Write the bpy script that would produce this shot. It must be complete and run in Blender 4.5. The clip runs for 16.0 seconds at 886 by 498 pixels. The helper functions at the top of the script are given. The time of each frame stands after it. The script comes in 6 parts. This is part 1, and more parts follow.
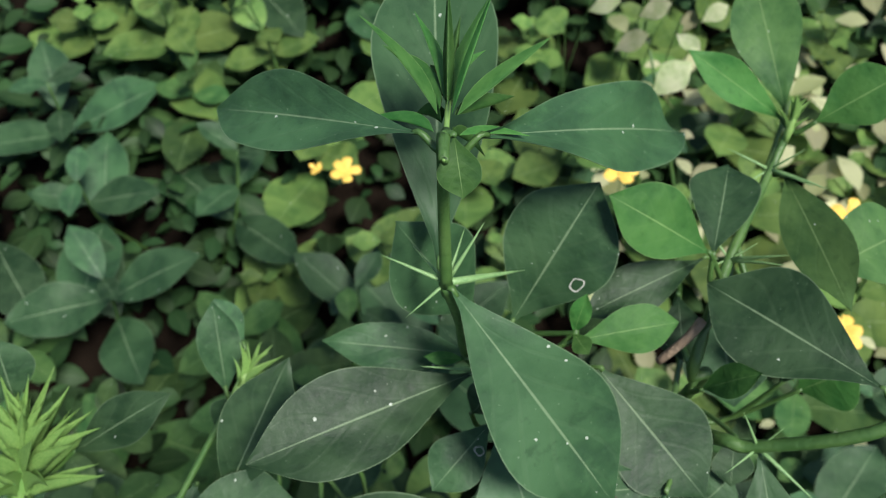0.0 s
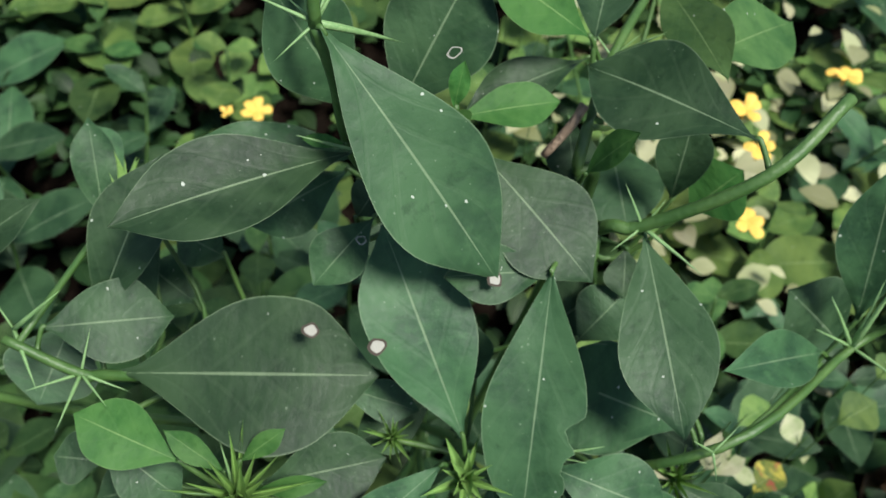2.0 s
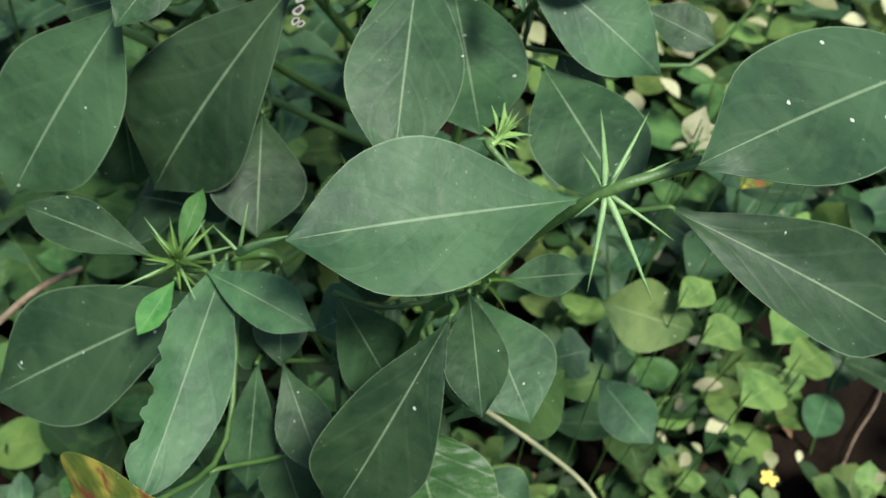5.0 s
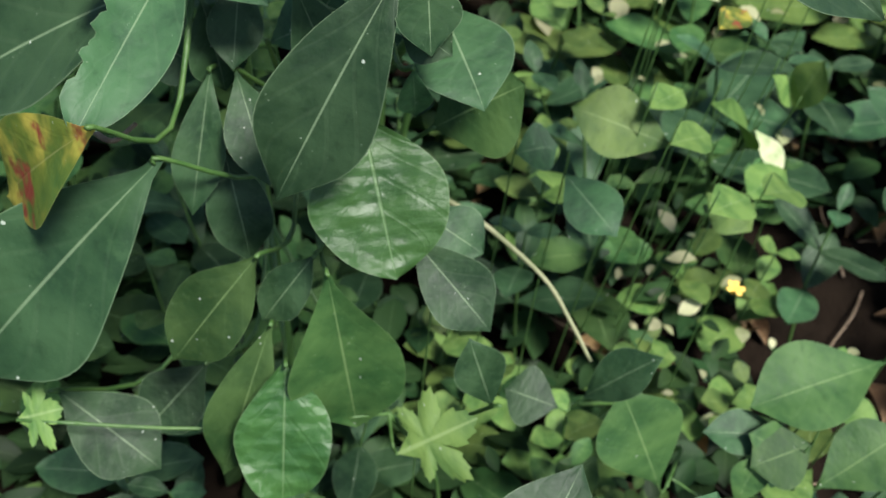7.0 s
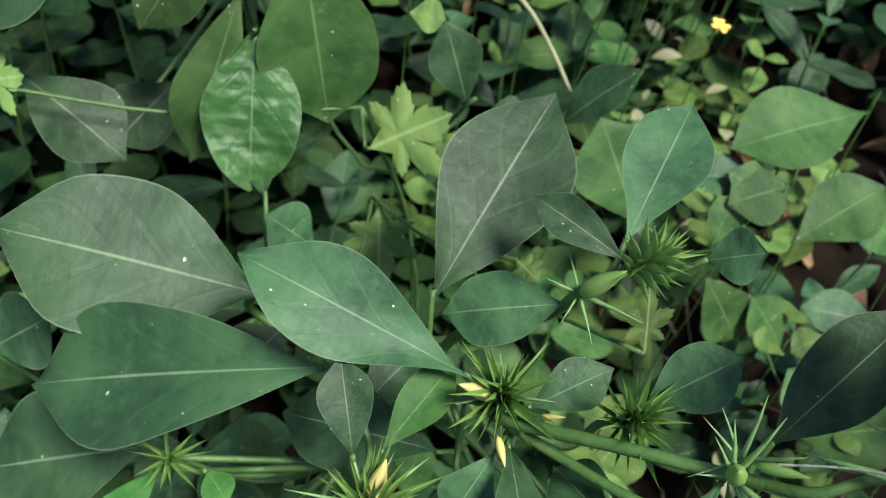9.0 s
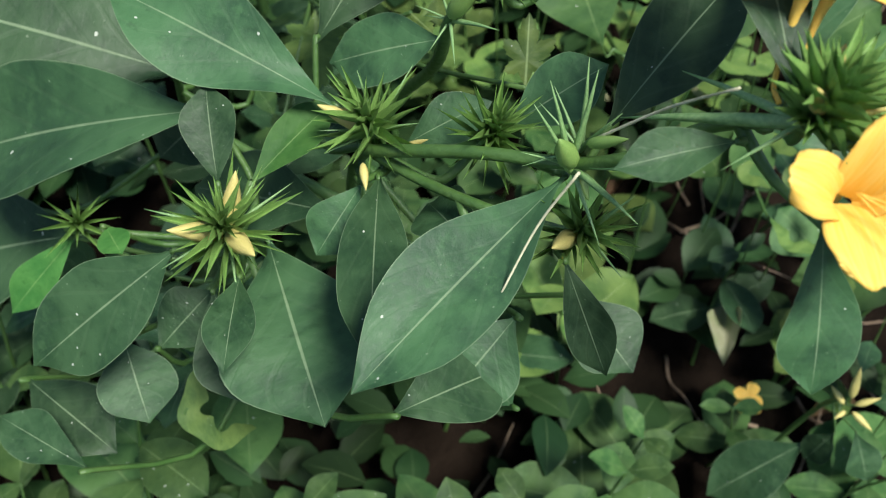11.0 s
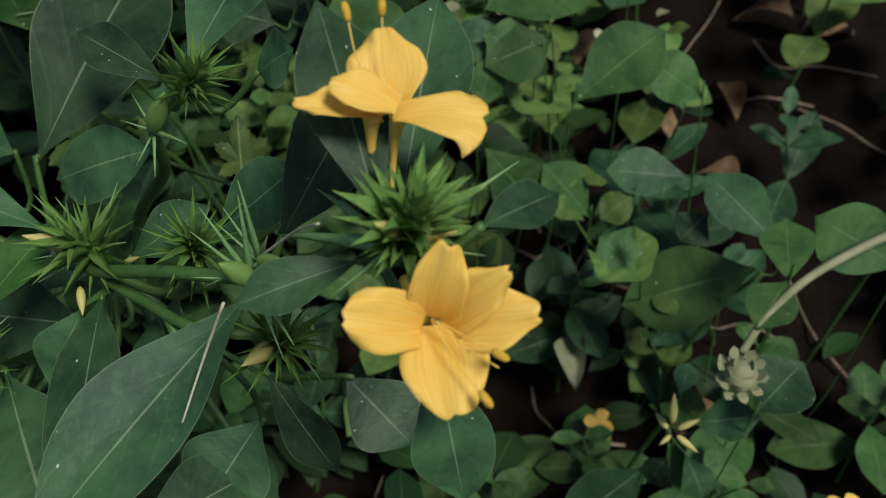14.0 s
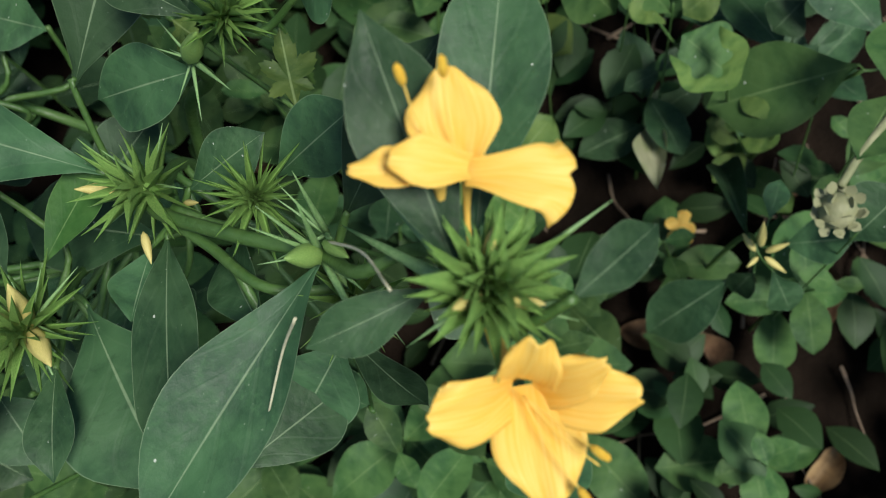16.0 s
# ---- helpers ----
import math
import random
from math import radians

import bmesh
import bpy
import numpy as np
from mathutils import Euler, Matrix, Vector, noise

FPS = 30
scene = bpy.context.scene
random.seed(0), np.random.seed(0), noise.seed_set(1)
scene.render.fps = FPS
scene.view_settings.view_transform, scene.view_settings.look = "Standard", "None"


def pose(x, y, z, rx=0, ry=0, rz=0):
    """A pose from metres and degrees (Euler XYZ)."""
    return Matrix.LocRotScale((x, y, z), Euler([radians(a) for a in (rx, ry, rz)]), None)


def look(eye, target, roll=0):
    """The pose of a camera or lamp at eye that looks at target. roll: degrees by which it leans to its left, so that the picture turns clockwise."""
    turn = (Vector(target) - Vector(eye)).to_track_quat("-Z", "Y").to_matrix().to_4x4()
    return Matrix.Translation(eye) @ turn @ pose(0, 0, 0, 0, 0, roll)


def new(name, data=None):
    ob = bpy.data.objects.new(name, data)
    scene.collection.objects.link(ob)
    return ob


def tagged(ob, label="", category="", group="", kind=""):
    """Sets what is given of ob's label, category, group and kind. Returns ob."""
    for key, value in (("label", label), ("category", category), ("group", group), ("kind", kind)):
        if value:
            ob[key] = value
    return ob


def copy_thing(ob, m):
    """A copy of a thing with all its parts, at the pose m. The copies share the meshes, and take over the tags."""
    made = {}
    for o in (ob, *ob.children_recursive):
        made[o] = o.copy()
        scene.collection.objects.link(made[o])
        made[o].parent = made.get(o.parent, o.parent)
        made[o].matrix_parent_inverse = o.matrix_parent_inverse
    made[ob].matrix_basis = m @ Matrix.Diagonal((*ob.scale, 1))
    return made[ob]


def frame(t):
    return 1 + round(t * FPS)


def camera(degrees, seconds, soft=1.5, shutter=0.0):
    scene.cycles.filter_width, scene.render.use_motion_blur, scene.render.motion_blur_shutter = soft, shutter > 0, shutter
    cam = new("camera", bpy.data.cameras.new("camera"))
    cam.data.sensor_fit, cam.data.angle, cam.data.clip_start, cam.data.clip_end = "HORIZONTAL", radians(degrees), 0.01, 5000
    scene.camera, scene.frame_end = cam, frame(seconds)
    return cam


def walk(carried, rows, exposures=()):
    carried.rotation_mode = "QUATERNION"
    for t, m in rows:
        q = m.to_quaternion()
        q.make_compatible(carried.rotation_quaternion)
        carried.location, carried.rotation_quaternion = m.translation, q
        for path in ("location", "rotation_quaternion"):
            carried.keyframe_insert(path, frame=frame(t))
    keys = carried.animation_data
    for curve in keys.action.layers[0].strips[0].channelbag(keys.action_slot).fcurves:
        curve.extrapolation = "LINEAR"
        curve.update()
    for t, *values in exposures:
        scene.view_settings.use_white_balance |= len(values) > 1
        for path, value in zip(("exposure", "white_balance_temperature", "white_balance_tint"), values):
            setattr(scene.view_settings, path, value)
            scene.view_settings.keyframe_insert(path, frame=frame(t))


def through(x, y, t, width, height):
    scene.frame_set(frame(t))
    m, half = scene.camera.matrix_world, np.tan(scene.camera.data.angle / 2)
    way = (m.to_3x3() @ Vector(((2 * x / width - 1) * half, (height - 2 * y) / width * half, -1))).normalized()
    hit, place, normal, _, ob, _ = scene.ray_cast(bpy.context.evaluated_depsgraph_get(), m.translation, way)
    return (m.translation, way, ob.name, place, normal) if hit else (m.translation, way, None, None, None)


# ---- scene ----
# ---- camera and its walk ----
PATH = [
    (0, pose(0.0022, 0.0015, 0.9009, 30.021, -0.007, 0.043)),
    (0.5, pose(0.0042, -0.0204, 0.8838, 31.675, -1.155, -0.761)),
    (1, pose(0.0064, -0.0401, 0.8686, 32.161, -2.093, -1.378)),
    (1.5, pose(0.0137, -0.0526, 0.8607, 32.853, -2.305, -1.714)),
    (2, pose(0.0225, -0.0761, 0.8447, 33.468, -2.802, -2.612)),
    (2.5, pose(0.0262, -0.0961, 0.8301, 32.850, -2.799, -2.691)),
    (3, pose(0.0365, -0.1287, 0.8080, 32.644, -1.756, -2.897)),
    (3.5, pose(0.0451, -0.1565, 0.7908, 32.267, -1.290, -2.470)),
    (4, pose(0.0474, -0.1982, 0.7636, 34.282, -1.683, -1.870)),
    (4.5, pose(0.0467, -0.2288, 0.7404, 35.863, -1.557, -1.436)),
    (6.8, pose(0.0631, -0.3386, 0.6423, 40.280, -3.678, 0.511)),
    (7, pose(0.0654, -0.3479, 0.6330, 40.041, -3.822, 0.685)),
    (7.5, pose(0.0698, -0.3725, 0.6091, 39.370, -4.669, 1.304)),
    (8, pose(0.0726, -0.3892, 0.5913, 38.823, -5.040, 1.313)),
    (8.5, pose(0.0717, -0.4112, 0.5715, 37.806, -6.071, 1.526)),
    (9, pose(0.0786, -0.4276, 0.5571, 37.398, -5.355, 1.403)),
    (9.5, pose(0.0879, -0.4442, 0.5453, 36.567, -5.664, 1.397)),
    (10, pose(0.1156, -0.4703, 0.5215, 36.530, -4.177, 5.100)),
    (10.2, pose(0.1228, -0.4772, 0.5140, 36.311, -3.266, 6.448)),
    (12.3, pose(0.1966, -0.4628, 0.5212, 34.754, 2.112, -0.129)),
    (12.5, pose(0.2038, -0.4604, 0.5240, 35.054, 0.581, -0.627)),
    (13, pose(0.2091, -0.4594, 0.5233, 34.470, 2.330, -1.197)),
    (13.5, pose(0.2114, -0.4544, 0.5257, 36.235, 1.665, -2.159)),
    (14, pose(0.2105, -0.4554, 0.5266, 36.202, 1.358, -2.792)),
    (14.5, pose(0.2080, -0.4494, 0.5334, 33.709, 1.388, -3.528)),
    (15, pose(0.2041, -0.4401, 0.5372, 28.851, 2.070, -3.957)),
    (15.5, pose(0.2034, -0.4189, 0.5396, 23.100, 2.816, -4.225)),
    (16, pose(0.2126, -0.3961, 0.5380, 17.777, 6.836, -4.359)),
]
EXPOSURES = [(0, 0.82), (1, 0.62), (1.5, 0.6), (2, 0.82), (2.5, 0.75), (3, 0.85), (3.5, 0.9), (4.5, 1.02), (7, 1.08), (9, 1.1), (10.2, 1.05), (12.3, 0.75), (12.7, 0.32), (13.0, -0.46), (13.5, -0.22), (15, -0.14), (15.5, -0.08), (16, 0.42)]
cam = camera(51.29, 16.0, soft=1.05)
cam.data.dof.use_dof, cam.data.dof.focus_distance, cam.data.dof.aperture_fstop = True, 0.225, 24
walk(cam, PATH, EXPOSURES)

# ---- light ----
world = bpy.data.worlds.new("sky")
scene.world = world
world.use_nodes = True
wn, wl = world.node_tree.nodes, world.node_tree.links
sky = wn.new("ShaderNodeTexSky")
sky.sky_type = "NISHITA"
sky.sun_disc = False
sky.sun_elevation, sky.sun_rotation = radians(64), radians(135)
wl.new(sky.outputs[0], wn["Background"].inputs[0])
wn["Background"].inputs[1].default_value = 0.08
sun_lamp = bpy.data.lights.new("sun", "SUN")
sun_lamp.energy, sun_lamp.angle, sun_lamp.color = 3.5, radians(14), (1.0, 0.975, 0.94)
sun = new("sun", sun_lamp)
sun.matrix_world = look((0.62, -0.62, 5), (0.0, 0.0, 3.2))

# ---- materials ----
def node_mat(name):
    m = bpy.data.materials.new(name)
    m.use_nodes = True
    nt = m.node_tree
    return m, nt.nodes, nt.links, nt.nodes["Principled BSDF"]


def math_node(n, l, op, a, b=None, c=None, clamp=False):
    x = n.new("ShaderNodeMath")
    x.operation, x.use_clamp = op, clamp
    for i, v in enumerate((a, b, c)):
        if v is None:
            continue
        if isinstance(v, (int, float)):
            x.inputs[i].default_value = v
        else:
            l.new(v, x.inputs[i])
    return x.outputs[0]


def mix_col(n, l, fac, a, b, mode="MIX"):
    x = n.new("ShaderNodeMix")
    x.data_type, x.blend_type = "RGBA", mode
    for sock, v in ((x.inputs[0], fac), (x.inputs[6], a), (x.inputs[7], b)):
        if isinstance(v, (int, float)):
            sock.default_value = v
        elif isinstance(v, tuple):
            sock.default_value = (*v, 1)
        else:
            l.new(v, sock)
    return x.outputs[2]


def noise_node(n, l, vec, scale, detail=3.0, rough=0.55):
    x = n.new("ShaderNodeTexNoise")
    x.inputs["Scale"].default_value, x.inputs["Detail"].default_value = scale, detail
    x.inputs["Roughness"].default_value = rough
    if vec is not None:
        l.new(vec, x.inputs["Vector"])
    return x.outputs[0]


def ramp(n, l, fac, lo, hi):
    x = n.new("ShaderNodeMapRange")
    x.interpolation_type = "SMOOTHSTEP"
    l.new(fac, x.inputs[0])
    x.inputs[1].default_value, x.inputs[2].default_value = lo, hi
    return x.outputs[0]


def leaf_mat(name, dark, light, vein, rough=0.52, rib=0.42, specks=True, through=0.12, margin=0.32, blotch=None, side=0.05, pucker=0.0, island=False, gloss=0.16):
    """Leaf skin: mottled blade, pale midrib and side veins along the UV map, pale margin, small white specks."""
    m, n, l, b = node_mat(name)
    uv = n.new("ShaderNodeUVMap").outputs[0]
    sep = n.new("ShaderNodeSeparateXYZ")
    l.new(uv, sep.inputs[0])
    info = n.new("ShaderNodeObjectInfo")
    chance = n.new("ShaderNodeNewGeometry").outputs["Random Per Island"] if island else info.outputs["Random"]
    co = n.new("ShaderNodeTexCoord").outputs["Object"]
    off = n.new("ShaderNodeVectorMath")
    off.operation = "MULTIPLY_ADD"
    l.new(co, off.inputs[0])
    off.inputs[1].default_value = (0.42, 1, 0.6)
    rnd = math_node(n, l, "MULTIPLY", chance, 37.0)
    l.new(rnd, off.inputs[2])
    p = off.outputs[0]
    across = math_node(n, l, "ABSOLUTE", math_node(n, l, "SUBTRACT", sep.outputs[0], 0.5))
    big = noise_node(n, l, p, 3.2, 3)
    fine = noise_node(n, l, p, 34, 4, 0.65)
    col = mix_col(n, l, ramp(n, l, big, 0.3, 0.7), dark, light)
    col = mix_col(n, l, math_node(n, l, "MULTIPLY", ramp(n, l, fine, 0.42, 0.72), 0.22), col, light)
    mid = noise_node(n, l, p, 13, 5, 0.7)
    col = mix_col(n, l, math_node(n, l, "MULTIPLY", ramp(n, l, mid, 0.48, 0.72), 0.65), col, light)
    col = mix_col(n, l, math_node(n, l, "MULTIPLY", ramp(n, l, mid, 0.46, 0.3), 0.4), col, (dark[0] * 0.6, dark[1] * 0.6, dark[2] * 0.6))
    # every leaf a little different
    hue = n.new("ShaderNodeHueSaturation")
    l.new(math_node(n, l, "MULTIPLY_ADD", chance, 0.022, 0.497), hue.inputs["Hue"])
    l.new(math_node(n, l, "MULTIPLY_ADD", chance, 0.75, 0.6), hue.inputs["Value"])
    l.new(col, hue.inputs["Color"])
    col = hue.outputs[0]
    # side veins sweep forward from the midrib
    bend = math_node(n, l, "SUBTRACT", sep.outputs[1], math_node(n, l, "MULTIPLY", across, 0.75))
    wave = math_node(n, l, "SINE", math_node(n, l, "MULTIPLY", bend, 27.0))
    wave = math_node(n, l, "ADD", wave, math_node(n, l, "MULTIPLY", big, 0.25))
    sidev = ramp(n, l, wave, 0.93, 1.12)
    ribw = math_node(n, l, "MULTIPLY_ADD", sep.outputs[1], -0.009, 0.0165)
    ribm = math_node(n, l, "SUBTRACT", 1.0, ramp(n, l, math_node(n, l, "DIVIDE", across, ribw), 0.45, 1.25), clamp=True)
    veins = math_node(n, l, "MAXIMUM", math_node(n, l, "MULTIPLY", ribm, math_node(n, l, "MULTIPLY_ADD", mid, rib * 1.1, rib * 0.45)), math_node(n, l, "MULTIPLY", sidev, rib * side))
    col = mix_col(n, l, veins, col, vein)
    edge = math_node(n, l, "MULTIPLY", ramp(n, l, across, 0.486, 0.498), margin)
    col = mix_col(n, l, edge, col, vein)
    if blotch:
        pat = ramp(n, l, noise_node(n, l, p, 2.3, 4, 0.6), 0.45, 0.6)
        col = mix_col(n, l, pat, col, blotch[0])
        pat = ramp(n, l, noise_node(n, l, p, 4.1, 4, 0.6), 0.55, 0.66)
        col = mix_col(n, l, pat, col, blotch[1])
    if specks:
        vo = n.new("ShaderNodeTexVoronoi")
        vo.inputs["Scale"].default_value = 9.0
        l.new(p, vo.inputs["Vector"])
        vf = n.new("ShaderNodeTexVoronoi")
        vf.inputs["Scale"].default_value = 26.0
        l.new(p, vf.inputs["Vector"])
        tiny = math_node(n, l, "LESS_THAN", vf.outputs["Distance"], math_node(n, l, "MULTIPLY_ADD", mid, 0.5, -0.2))
        col = mix_col(n, l, math_node(n, l, "MULTIPLY", tiny, 0.22), col, (0.32, 0.4, 0.27))
        sp = math_node(n, l, "LESS_THAN", vo.outputs["Distance"], math_node(n, l, "MULTIPLY_ADD", fine, 0.22, -0.062))
        col = mix_col(n, l, math_node(n, l, "MULTIPLY", sp, 0.7), col, (0.5, 0.55, 0.45))
    l.new(col, b.inputs["Base Color"])
    l.new(math_node(n, l, "MULTIPLY_ADD", fine, 0.3, rough - 0.12), b.inputs["Roughness"])
    b.inputs["Specular IOR Level"].default_value = gloss
    bump = n.new("ShaderNodeBump")
    bump.inputs["Strength"].default_value, bump.inputs["Distance"].default_value = (0.3 if pucker else 0.12), 0.02
    hgt = math_node(n, l, "SUBTRACT", math_node(n, l, "MULTIPLY", big, 1.0), math_node(n, l, "MULTIPLY", math_node(n, l, "MAXIMUM", ribm, math_node(n, l, "MULTIPLY", sidev, 0.14)), 0.26))
    hgt = math_node(n, l, "ADD", hgt, math_node(n, l, "MULTIPLY", fine, 0.12))
    if pucker:
        hgt = math_node(n, l, "ADD", hgt, math_node(n, l, "MULTIPLY", noise_node(n, l, p, 7, 1), pucker))
    l.new(hgt, bump.inputs["Height"])
    l.new(bump.outputs[0], b.inputs["Normal"])
    tr = n.new("ShaderNodeBsdfTranslucent")
    l.new(mix_col(n, l, 0.6, col, (light[0] * 1.8, light[1] * 1.8, light[2] * 0.7)), tr.inputs[0])
    mx = n.new("ShaderNodeMixShader")
    mx.inputs[0].default_value = through
    l.new(b.outputs[0], mx.inputs[1])
    l.new(tr.outputs[0], mx.inputs[2])
    l.new(mx.outputs[0], n["Material Output"].inputs[0])
    return m


def grain_mat(name, a, b_, scale, rough=0.6, bump=0.2, through=0.0):
    m, n, l, b = node_mat(name)
    co = n.new("ShaderNodeTexCoord").outputs["Object"]
    big, fine = noise_node(n, l, co, scale, 4), noise_node(n, l, co, scale * 7, 3)
    col = mix_col(n, l, ramp(n, l, big, 0.3, 0.7), a, b_)
    col = mix_col(n, l, math_node(n, l, "MULTIPLY", fine, 0.25), col, b_)
    l.new(col, b.inputs["Base Color"])
    b.inputs["Roughness"].default_value = rough
    bp = n.new("ShaderNodeBump")
    bp.inputs["Strength"].default_value, bp.inputs["Distance"].default_value = bump, 0.003
    l.new(fine, bp.inputs["Height"])
    l.new(bp.outputs[0], b.inputs["Normal"])
    if through:
        tr = n.new("ShaderNodeBsdfTranslucent")
        l.new(col, tr.inputs[0])
        mx = n.new("ShaderNodeMixShader")
        mx.inputs[0].default_value = through
        l.new(b.outputs[0], mx.inputs[1])
        l.new(tr.outputs[0], mx.inputs[2])
        l.new(mx.outputs[0], n["Material Output"].inputs[0])
    return m


def petal_mat(name, a, b_):
    """Soft yellow petal with fine lengthwise streaks."""
    m, n, l, b = node_mat(name)
    uv = n.new("ShaderNodeUVMap").outputs[0]
    mp = n.new("ShaderNodeMapping")
    mp.inputs["Scale"].default_value = (26, 1.4, 1)
    l.new(uv, mp.inputs[0])
    streak = noise_node(n, l, mp.outputs[0], 1.0, 3)
    big = noise_node(n, l, uv, 3.0, 3)
    col = mix_col(n, l, ramp(n, l, streak, 0.3, 0.75), a, b_)
    col = mix_col(n, l, math_node(n, l, "MULTIPLY", big, 0.4), col, b_)
    sep = n.new("ShaderNodeSeparateXYZ")
    l.new(uv, sep.inputs[0])
    worn = math_node(n, l, "MULTIPLY", ramp(n, l, sep.outputs[1], 0.955, 0.995), ramp(n, l, noise_node(n, l, uv, 9.0, 2), 0.56, 0.64))
    col = mix_col(n, l, math_node(n, l, "MULTIPLY", worn, 0.85), col, (0.16, 0.07, 0.02))
    l.new(col, b.inputs["Base Color"])
    b.inputs["Roughness"].default_value = 0.55
    b.inputs["Specular IOR Level"].default_value = 0.3
    bp = n.new("ShaderNodeBump")
    bp.inputs["Strength"].default_value, bp.inputs["Distance"].default_value = 0.03, 0.02
    l.new(streak, bp.inputs["Height"])
    l.new(bp.outputs[0], b.inputs["Normal"])
    tr = n.new("ShaderNodeBsdfTranslucent")
    l.new(col, tr.inputs[0])
    mx = n.new("ShaderNodeMixShader")
    mx.inputs[0].default_value = 0.3
    l.new(b.outputs[0], mx.inputs[1])
    l.new(tr.outputs[0], mx.inputs[2])
    l.new(mx.outputs[0], n["Material Output"].inputs[0])
    return m


MATURE = leaf_mat("mature_leaf", (0.0165, 0.047, 0.0175), (0.046, 0.097, 0.039), (0.25, 0.34, 0.19), rough=0.48, gloss=0.2, through=0.08)
YOUNG = leaf_mat("young_leaf", (0.034, 0.11, 0.023), (0.07, 0.17, 0.038), (0.26, 0.4, 0.14), specks=False, through=0.22)
PUCKERED = leaf_mat("puckered_leaf", (0.027, 0.07, 0.018), (0.05, 0.11, 0.028), (0.2, 0.3, 0.14), rough=0.36, pucker=1.1, specks=False, gloss=0.3)
FADING = leaf_mat("fading_leaf", (0.07, 0.14, 0.03), (0.16, 0.2, 0.03), (0.35, 0.35, 0.12), blotch=((0.42, 0.36, 0.06), (0.24, 0.05, 0.03)))
WEED_LEAF = leaf_mat("weed_leaf", (0.027, 0.07, 0.02), (0.072, 0.135, 0.038), (0.25, 0.36, 0.14), rough=0.5, rib=0.35, margin=0.15, through=0.2)
PALE_LEAF = leaf_mat("pale_weed_leaf", (0.06, 0.12, 0.03), (0.15, 0.225, 0.056), (0.32, 0.42, 0.18), rough=0.5, rib=0.35, margin=0.1, through=0.25)
# low leaves, their green darkened to carry the shade under taller weeds
SHADE_CARPET = leaf_mat("shade_dark_undergrowth_leaf", (0.011, 0.03, 0.010), (0.038, 0.078, 0.024), (0.2, 0.3, 0.12), rough=0.5, rib=0.3, margin=0.0, specks=False, through=0.2, island=True)
STEM = grain_mat("green_stem", (0.035, 0.095, 0.018), (0.07, 0.14, 0.032), 60, 0.5)
SPINE = grain_mat("green_spine", (0.12, 0.25, 0.08), (0.22, 0.36, 0.14), 40, 0.45)
BRACT = grain_mat("bract_green", (0.125, 0.28, 0.058), (0.27, 0.44, 0.12), 30, 0.45, 0.1, 0.25)
BUD = grain_mat("green_bud", (0.12, 0.24, 0.05), (0.22, 0.34, 0.09), 50, 0.45)
BUD_YELLOW = grain_mat("cream_bud", (0.42, 0.38, 0.1), (0.56, 0.48, 0.17), 50, 0.55)
PETAL = petal_mat("yellow_petal", (0.9, 0.55, 0.06), (0.95, 0.7, 0.18))
ANTHER = grain_mat("anther_orange", (0.8, 0.42, 0.02), (0.85, 0.55, 0.05), 500, 0.8, 0.6)
FILAMENT = grain_mat("filament_yellow", (0.85, 0.55, 0.08), (0.9, 0.62, 0.14), 80, 0.5)
BARK = grain_mat("dry_twig", (0.12, 0.08, 0.05), (0.27, 0.2, 0.13), 90, 0.8, 0.5)
STRAW = grain_mat("pale_stalk", (0.16, 0.18, 0.08), (0.28, 0.28, 0.15), 60, 0.7)
DRY = leaf_mat("dry_leaf", (0.14, 0.08, 0.045), (0.3, 0.19, 0.1), (0.35, 0.26, 0.16), rough=0.7, specks=False, through=0.05)
THREAD = grain_mat("dry_thread", (0.4, 0.4, 0.24), (0.55, 0.53, 0.36), 60, 0.7)
# cream for pale dry leaves, and for sunlight painted onto background leaves
LIT_LITTER = leaf_mat("lit_litter", (0.22, 0.24, 0.1), (0.5, 0.48, 0.3), (0.5, 0.48, 0.3), rough=0.6, specks=False, through=0.3, margin=0.0, island=True)
LIT_BLEACHED = leaf_mat("lit_bleached_leaf", (0.3, 0.36, 0.17), (0.5, 0.5, 0.32), (0.55, 0.55, 0.38), rough=0.6, specks=False, through=0.3)
SCAR = grain_mat("pale_scar", (0.24, 0.24, 0.19), (0.38, 0.38, 0.32), 200, 0.8)
SCAR_RIM = grain_mat("dark_scar_rim", (0.03, 0.025, 0.015), (0.06, 0.045, 0.03), 200, 0.8)
# darker than real humus: the shade in the gaps is in this colour
SHADE_DARK_SOIL = grain_mat("soil", (0.004, 0.003, 0.002), (0.013, 0.009, 0.006), 25, 0.95, 1.0)
SHADE_DARK_SOIL.node_tree.nodes["Principled BSDF"].inputs["Specular IOR Level"].default_value = 0.05

# ---- the ground ----
def ground_z(x, y):
    bank = 0.03 + 0.15 * max(-1.5, min(2.0, y))
    return bank + 0.012 * noise.noise((x * 9, y * 9, 0.3)) + 0.005 * noise.noise((x * 40, y * 40, 1.3))


def spread(i, n):
    """Grid lines that lie close near the middle and reach far out."""
    u = 2 * i / n - 1
    return u * 0.9 + 300 * math.copysign(abs(u) ** 9, u)


GN = 150
bm = bmesh.new()
grid = [[bm.verts.new((spread(i, GN), spread(j, GN), 0)) for j in range(GN + 1)] for i in range(GN + 1)]
for row in grid:
    for v in row:
        v.co.z = ground_z(v.co.x, v.co.y)
for i in range(GN):
    for j in range(GN):
        bm.faces.new((grid[i][j], grid[i + 1][j], grid[i + 1][j + 1], grid[i][j + 1])).smooth = True
me = bpy.data.meshes.new("ground")
bm.to_mesh(me)
bm.free()
me.materials.append(SHADE_DARK_SOIL)
tagged(new("ground", me), "soil under the weeds, coloured near black for shade", "ground", kind="structure")


